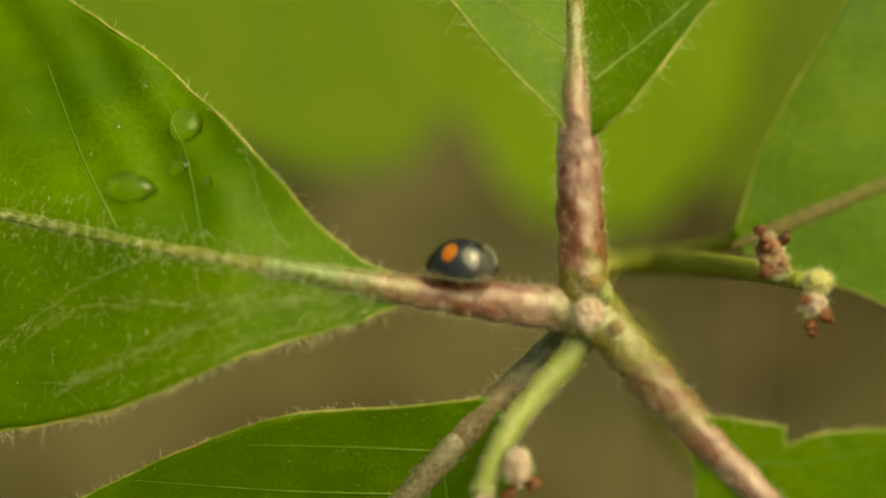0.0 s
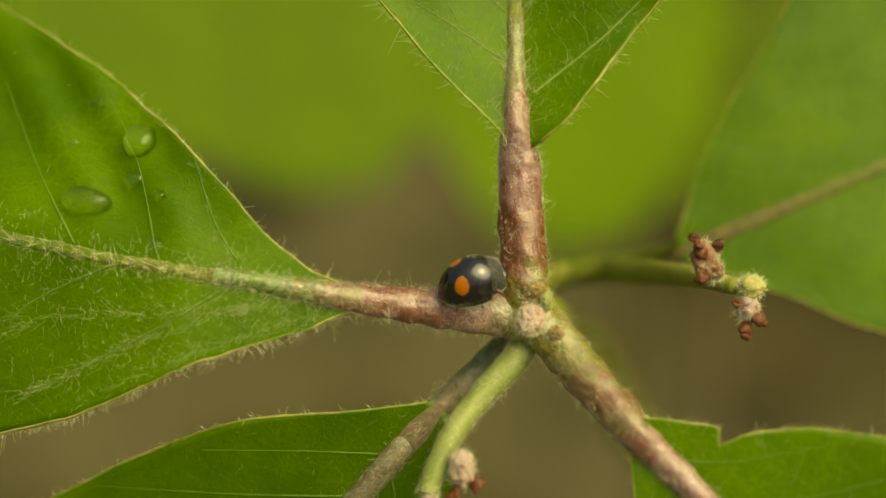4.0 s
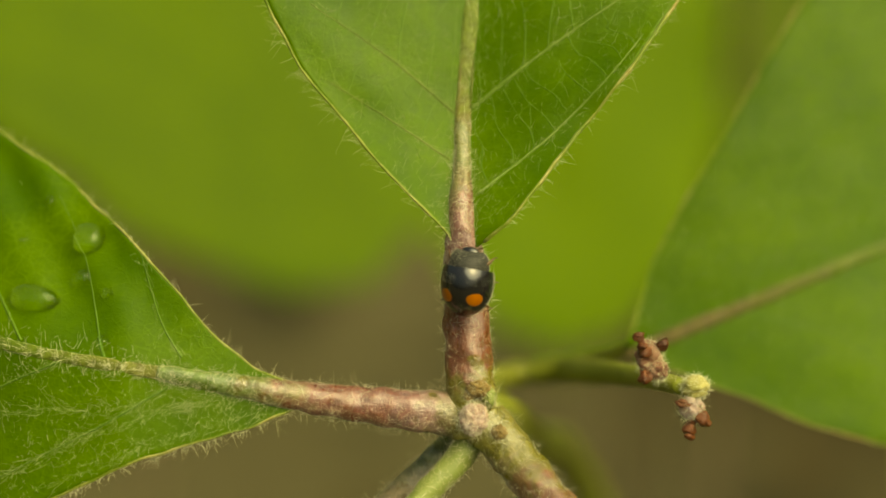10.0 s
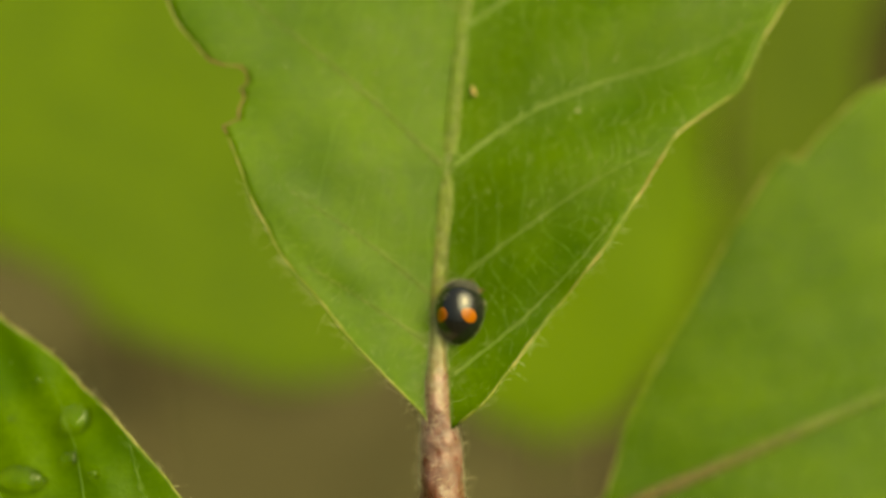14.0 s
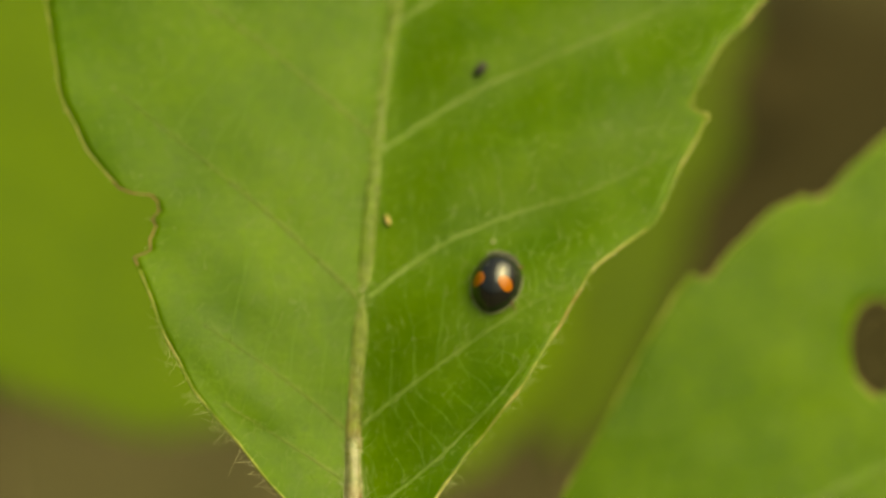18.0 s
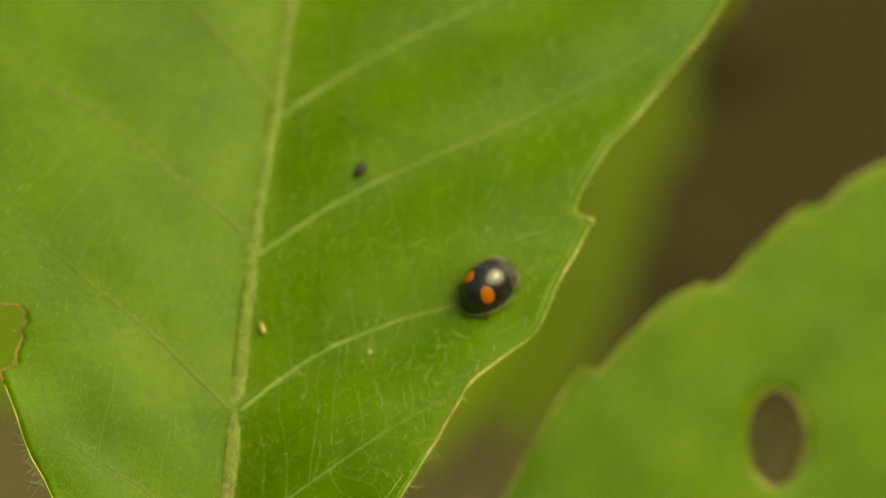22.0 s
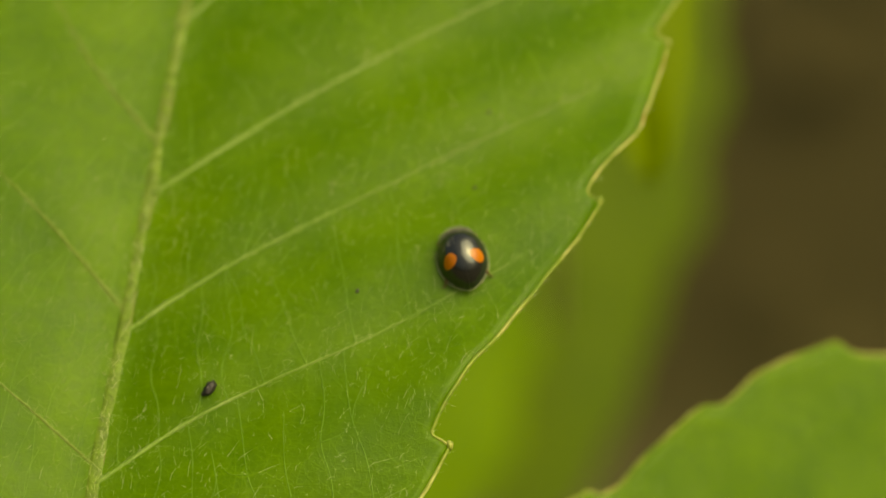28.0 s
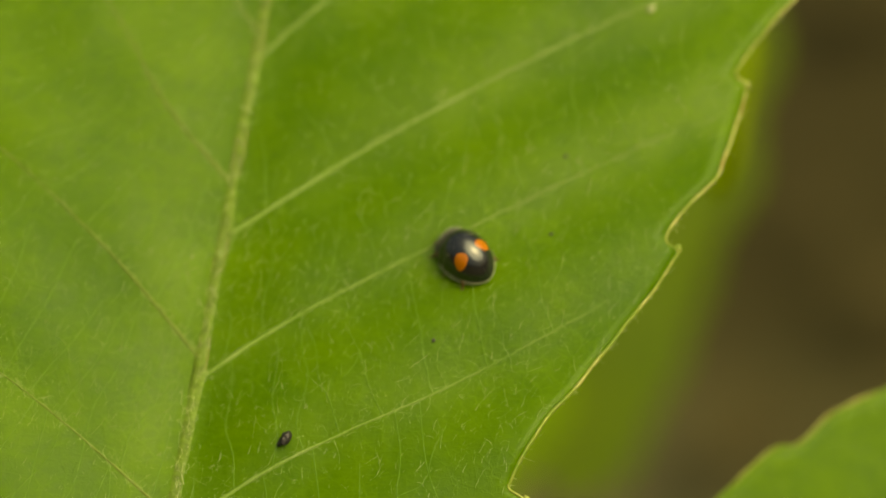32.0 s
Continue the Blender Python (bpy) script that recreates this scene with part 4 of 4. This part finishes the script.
def drop(s, o, size, heading, label, seed):
    verts, faces = [], []
    rings, sides = 12, 28
    for i in range(rings + 1):
        a = math.pi / 2 * i / rings
        for j in range(sides):
            b = 2 * math.pi * j / sides
            k = 1 + 0.10 * noise.noise(Vector((math.cos(b) * 1.2, math.sin(b) * 1.2, seed)))
            verts.append(Vector((math.cos(b) * size[0] * math.cos(a) * k, math.sin(b) * size[1] * math.cos(a) * k, 1.3 * size[2] * (1 - math.cos(a) ** 4.5) - (0.08 if i else 0.3))) * MM)
    for i in range(rings):
        for j in range(sides):
            faces.append((i * sides + j, i * sides + (j + 1) % sides, (i + 1) * sides + (j + 1) % sides, (i + 1) * sides + j))
    # dome split in two: cap casts no shadow, low ring darkens the outline
    low = 4 * sides
    ob = part("water_drop", ([v.copy() for v in verts[low:]], [tuple(c - low for c in f) for f in faces[low:]]), WATER)
    ob.matrix_world = on_leaf(left_leaf, s, o, 0.10, heading)
    ob.visible_shadow = False
    part("steep_edge", (verts[:low + sides], faces[:low]), WATER, ob)
    tagged(ob, label, "water drop", "drops on the leaf")


drop(16.95, -7.6, (0.85, 0.75, 0.42), (0.3, -1, 0), "round clear water drop on the green leaf", 1)
drop(19.2, -5.0, (1.2, 0.66, 0.42), (1, -0.35, 0), "long clear water drop on the green leaf", 2)
drop(17.2, -5.85, (0.55, 0.40, 0.20), (1, 0.2, 0), "small flat water drop on the green leaf", 3)
drop(15.9, -5.2, (0.27, 0.24, 0.17), (1, 0.2, 0), "tiny water drop on the green leaf", 4)
drop(15.9, -3.1, (0.3, 0.42, 0.2), (1, 0.2, 0), "tiny water drop beside the midrib", 5)
drop(19.0, -9.3, (0.24, 0.26, 0.08), (1, 0.2, 0), "tiny water drop on the green leaf", 6)
drop(20.0, -7.6, (0.2, 0.18, 0.06), (1, 0.2, 0), "tiny water drop on the green leaf", 7)

egg = part("insect_egg", blob_data((0, 0, 0.12), (0.30, 0.13, 0.12), lump=0.15, seed=4), EGG)
egg.matrix_world = on_leaf(upright, 22.5, -0.85, 0.0, (-0.4, 1, 0))
tagged(egg, "small yellow insect egg beside the midrib", "insect egg")
speck = part("dark_speck", join(blob_data((0, 0, 0.2), (0.32, 0.22, 0.22), lump=0.5, freq=3, seed=2), blob_data((-0.28, 0.1, 0.12), (0.15, 0.12, 0.12), lump=0.4, seed=5)), SPECK)
speck.matrix_world = on_leaf(upright, 29.7, -5.25, 0.0, (0.5, 1, 0))
tagged(speck, "tiny black crumb lying on the leaf", "crumb")
for s, o, size in ((33.9, -11.6, 0.07), (42.0, -17.5, 0.06), (21.5, -5.6, 0.085), (38.5, -16.8, 0.06), (48.9, -21.6, 0.14)):
    f = part("leaf_crumb", blob_data((0, 0, size * 0.5), (size * 1.6, size, size), lump=0.4, seed=s), CRUMB if size > 0.08 else SPECK)
    f.matrix_world = on_leaf(upright, s, o, 0.0, (0.6, 1, 0))
    tagged(f, "pale crumb on the green leaf" if size > 0.08 else "black dust grain on the green leaf", "crumb")

# ---- the beetle; its own frame: x forwards, y to its left, z up from the belly, in millimetres ----
beetle = tagged(new("ladybird_beetle"), "shiny black ladybird beetle with two orange spots", "beetle")
LEN_BACK, LEN_FRONT, HALF, TALL = 1.55, 1.27, 1.14, 1.54


def half_width(x):
    """Outline of the wing cases: widest before the middle, drawn in to a blunt point behind."""
    if x < 0.1:
        f = (0.1 - x) / (LEN_BACK + 0.1)
        return HALF * max(0.0, 1 - f ** 2.3) ** 0.62
    f = (x - 0.1) / (LEN_FRONT - 0.1)
    return HALF * max(0.0, 1 - f ** 2.2) ** 0.5


def shell_z(x, y):
    top = TALL * max(0.0, 1 - abs((x - 0.05) / (LEN_BACK + 0.07 if x < 0.05 else LEN_FRONT + 0.12)) ** 2.3) ** 0.6
    k = min(1.0, abs(y) / max(1e-6, half_width(x)))
    return 0.2 + max(0.0, top - 0.2) * max(0.0, 1 - k ** 2.2) ** 0.58


def shell_patch(points_of, nu, nv):
    verts, faces = [], []
    for i in range(nu + 1):
        for j in range(nv + 1):
            verts.append(Vector(points_of(i / nu, j / nv)) * MM)
    for i in range(nu):
        for j in range(nv):
            a = i * (nv + 1) + j
            faces.append((a, a + 1, a + nv + 2, a + nv + 1))
    return verts, faces


for side, seam in ((1, 0.006), (-1, 0.006)):
    def elytron_point(f, g, side=side):
        x = -LEN_BACK + (LEN_BACK + 0.86 - 0.30 * g * g) * (0.5 - 0.5 * math.cos(math.pi * f))
        y = seam + max(0.0, half_width(x) - seam) * math.sin(g * math.pi / 2)
        return (x, side * y, shell_z(x, y))

    v, fc = shell_patch(elytron_point, 32, 22)
    el = part("wing_case", (v, fc if side > 0 else [q[::-1] for q in fc]), SHELL, beetle)

    def spot_point(f, g, side=side):
        b = 2 * math.pi * g
        wave = 1 + 0.05 * math.sin(3 * b + side)
        x, y = -0.46 + 0.32 * f * wave * math.cos(b), 0.61 + 0.31 * f * wave * math.sin(b)
        d = 0.012 * (1 - f ** 6) - 0.004
        nrm = Vector((x, y, 0.5)).normalized()
        return tuple(Vector((x, side * y, shell_z(x, y))) + Vector((nrm.x, side * nrm.y, nrm.z)) * d)

    v, fc = shell_patch(spot_point, 8, 28)
    part("spot", (v, fc if side > 0 else [q[::-1] for q in fc]), SPOT, el, "orange spot")
    rim = [(x, side * half_width(x) * 1.005, 0.2) for x in -LEN_BACK + (LEN_BACK + 0.55) * (np.linspace(0, 1, 26) ** 1.6)]
    part("wing_case_rim", tube_data(rim, (0.016, 0.020, 0.016), 60, 6), SHELL_RIM, el, "thin rim, hair fringe and edge light painted pale")
    roots = []
    for _ in range(260):
        x = rng.uniform(-LEN_BACK, 0.62)
        y = half_width(x) * (1 - abs(rng.normal(0, 0.02)))
        roots.append(((x, side * y, shell_z(x, y)), (0.5 * x - 0.4, side * 0.8, 0.4), rng.uniform(0.04, 0.09)))
    for _ in range(110):
        x = rng.uniform(0.15, 0.62)
        y = half_width(x) * rng.uniform(0.2, 0.98)
        roots.append(((x, side * y, shell_z(x, y)), (-0.9, side * 0.15, 0.25), rng.uniform(0.05, 0.1)))
    tagged(part("down", hair_data(roots, rng, 0.0017), BEETLE_HAIR, el), kind="stuff")


def shield_point(f, g):
    """The neck shield: a broad arched plate in front of the wing cases."""
    k = 2 * g - 1
    half = 0.88 * (1 - 0.42 * f ** 2.2)
    return (0.74 + 0.62 * math.sin(f * math.pi / 2) - 0.22 * k * k * (1 - f), k * half, 0.22 + 1.04 * math.cos(f * 1.30) * max(0.0, 1 - abs(k) ** 2.2) ** 0.55)


v, fc = shell_patch(shield_point, 14, 28)
pro = part("pronotum", (v, [q[::-1] for q in fc]), SHIELD, beetle, "dull black neck shield edged with pale down")
roots = []
for _ in range(620):
    q = shield_point(rng.uniform(0, 1), rng.uniform(0, 1))
    roots.append((q, (0.25, 0.8 * q[1], 0.4), rng.uniform(0.05, 0.11)))
tagged(part("down", hair_data(roots, rng, 0.0024), BEETLE_HAIR, pro), kind="stuff")
part("pronotum_rim", tube_data([shield_point(f, 0.0) for f in np.linspace(0.1, 0.95, 8)], (0.014, 0.02, 0.014), 24, 6), SHELL_RIM, pro, "thin rim, hair fringe and edge light painted pale")
part("pronotum_rim", tube_data([shield_point(f, 1.0) for f in np.linspace(0.1, 0.95, 8)], (0.014, 0.02, 0.014), 24, 6), SHELL_RIM, pro, "thin rim, hair fringe and edge light painted pale")
head = part("head", blob_data((1.28, 0, 0.32), (0.25, 0.42, 0.22), lump=0.05), SHELL, beetle)
for s in (1, -1):
    part("eye", blob_data((1.28, s * 0.33, 0.38), (0.12, 0.10, 0.13), lump=0.0, rings=8, sides=10), BEETLE_DARK, head)
    part("antenna", join(tube_data([(1.36, s * 0.2, 0.28), (1.46, s * 0.32, 0.25), (1.50, s * 0.42, 0.20)], (0.022, 0.02, 0.03), 10, 6), blob_data((1.51, s * 0.45, 0.19), (0.07, 0.05, 0.04), lump=0.1, rings=6, sides=8)), BEETLE_LEG, head)
part("belly", blob_data((-0.15, 0, 0.27), (1.25, 0.98, 0.17), lump=0.03), BEETLE_DARK, beetle)
LEGS = []
for i, (x, reach, out) in enumerate(((0.72, 0.42, 0.98), (0.05, 0.05, 1.16), (-0.6, -0.42, 1.02))):
    for s in (1, -1):
        hip = Vector((x, s * 0.5, 0.2))
        pts = [(0, 0, 0), (reach * 0.4, s * (out - 0.5) * 0.55, 0.16), (reach * 0.75, s * (out - 0.5) * 0.85, 0.0), (reach, s * (out - 0.5), -0.19)]
        leg = part("leg", join(tube_data(pts[:3], (0.08, 0.09, 0.06), 14, 8), tube_data(pts[2:], (0.05, 0.045, 0.03), 8, 6), tube_data([pts[3], (reach * 1.1, s * (out - 0.36), -0.2)], (0.03, 0.02), 5, 5)), BEETLE_LEG, beetle, "dark brown leg")
        leg.location = hip * MM
        LEGS.append((leg, hip, i, s))


# ---- what moves ----
def motions():
    walk(beetle, [placed(r) for r in (
    (0, -5.40, 1.50, 1.04, -72.0, -5.0, -3.3), (0.5, -4.65, 1.55, 1.02, -76.0, -8.0, -8.0), (1, -3.87, 1.51, 1.00, -78.0, -7.0, -6.5),
    (1.5, -3.60, 1.57, 0.99, -71.0, 2.0, 5.0), (2, -3.16, 1.46, 0.97, -65.0, 8.0, 8.0), (2.5, -3.00, 1.40, 0.92, -57.0, 6.0, 12.0),
    (3, -2.93, 1.40, 0.87, -52.0, 2.7, 13.0), (3.5, -2.78, 1.33, 0.83, -44.0, 2.4, 14.9), (5.5, -2.17, 1.62, 0.77, -26.1, -10.3, 29.7),
    (6, -2.13, 1.83, 0.81, -23.6, -12.2, 37.7), (6.5, -1.90, 1.98, 0.86, -22.3, -16.2, 40.9), (7, -1.75, 2.21, 0.92, -22.8, -18.8, 48.6),
    (7.5, -1.74, 2.49, 0.91, -25.6, -19.7, 60.3), (8, -1.60, 2.83, 0.96, -36.6, -21.2, 74.5), (8.5, -1.54, 3.45, 1.01, -45.4, -27.8, 79.3),
    (9, -1.43, 3.92, 1.08, -52.1, -38.5, 80.7), (9.5, -1.17, 4.89, 1.05, -34.1, -23.1, 84.5), (10, -0.44, 5.78, 1.08, -12.8, -16.5, 83.7),
    (10.5, -0.56, 6.47, 1.11, -6.4, -12.3, 85.7), (11, -0.31, 7.55, 1.15, 0.3, -8.7, 87.9), (11.5, -0.41, 8.26, 0.75, -1.3, 5.6, 90.1),
    (12, -0.49, 9.23, -0.11, 0.2, 18.0, 92.4), (12.5, -0.36, 9.86, -0.60, -2.2, 20.0, 90.1), (13, -0.27, 10.83, -1.07, -2.2, 20.1, 92.2),
    (13.5, -0.27, 11.61, -1.47, -2.0, 20.0, 90.7), (14, 0.26, 12.24, -1.61, -10.8, 17.0, 86.3), (14.5, 0.84, 13.05, -1.73, -20.0, 10.0, 79.8),
    (15, 1.45, 14.10, -1.74, -19.8, 0.1, 61.6), (15.5, 2.23, 15.04, -1.73, -18.8, 0.8, 56.7), (17.5, 5.55, 18.72, -2.09, -23.1, 16.3, 57.5),
    (18, 5.69, 19.50, -2.48, -17.6, 25.6, 72.9), (18.5, 6.01, 20.82, -3.13, -13.2, 27.6, 78.6), (19, 6.33, 21.29, -3.34, -15.5, 24.1, 70.9),
    (19.5, 6.98, 21.68, -3.48, -24.7, 19.5, 59.1), (20, 7.79, 22.40, -3.65, -22.1, 16.7, 61.3), (20.5, 8.27, 22.89, -3.77, -23.8, 11.2, 49.4),
    (21, 9.14, 23.47, -3.88, -24.3, 9.8, 44.7), (21.5, 10.02, 23.87, -3.93, -23.1, 11.3, 49.5), (22, 10.87, 24.31, -4.00, -24.1, 9.0, 41.7),
    (22.5, 11.26, 25.12, -4.23, -21.2, 15.1, 59.2), (23, 11.43, 25.94, -4.50, -14.0, 22.7, 83.6), (23.5, 11.85, 27.10, -4.98, -15.3, 25.2, 83.5),
    (24, 12.64, 28.41, -5.48, -27.0, 20.4, 56.0), (24.5, 13.37, 29.35, -5.83, -30.1, 19.8, 45.5), (25, 14.53, 30.21, -6.18, -33.3, 19.6, 37.5),
    (25.5, 15.43, 31.06, -6.58, -35.6, 18.4, 34.0), (27.5, 16.19, 34.39, -8.21, -9.3, 27.9, 84.5), (28, 16.22, 35.16, -8.59, 3.3, 28.3, 104.5),
    (28.5, 15.83, 36.08, -9.06, 9.4, 27.0, 117.6), (29, 15.01, 36.19, -9.16, 15.7, 24.0, 132.8), (29.5, 13.88, 36.68, -9.48, 20.3, 20.2, 146.0),
    (30, 13.43, 36.58, -9.46, 25.3, 13.3, 163.5), (30.5, 13.17, 36.54, -9.46, 26.3, 11.1, 168.4), (31, 13.50, 36.56, -9.44, 20.1, 20.4, 145.9),
    (31.5, 13.48, 36.87, -9.59, 20.6, 23.9, 138.5), (32, 12.98, 37.35, -9.86, 21.4, 25.2, 137.5),
    )])
    for leg, hip, i, s in LEGS:
        phase = math.pi * ((i + (s > 0)) % 2)
        walk(leg, [(t, pose(*(hip * MM), 0, 0, 13 * math.sin(phase + t * 11.0))) for t in np.arange(0, 32.05, 0.2)])


motions()
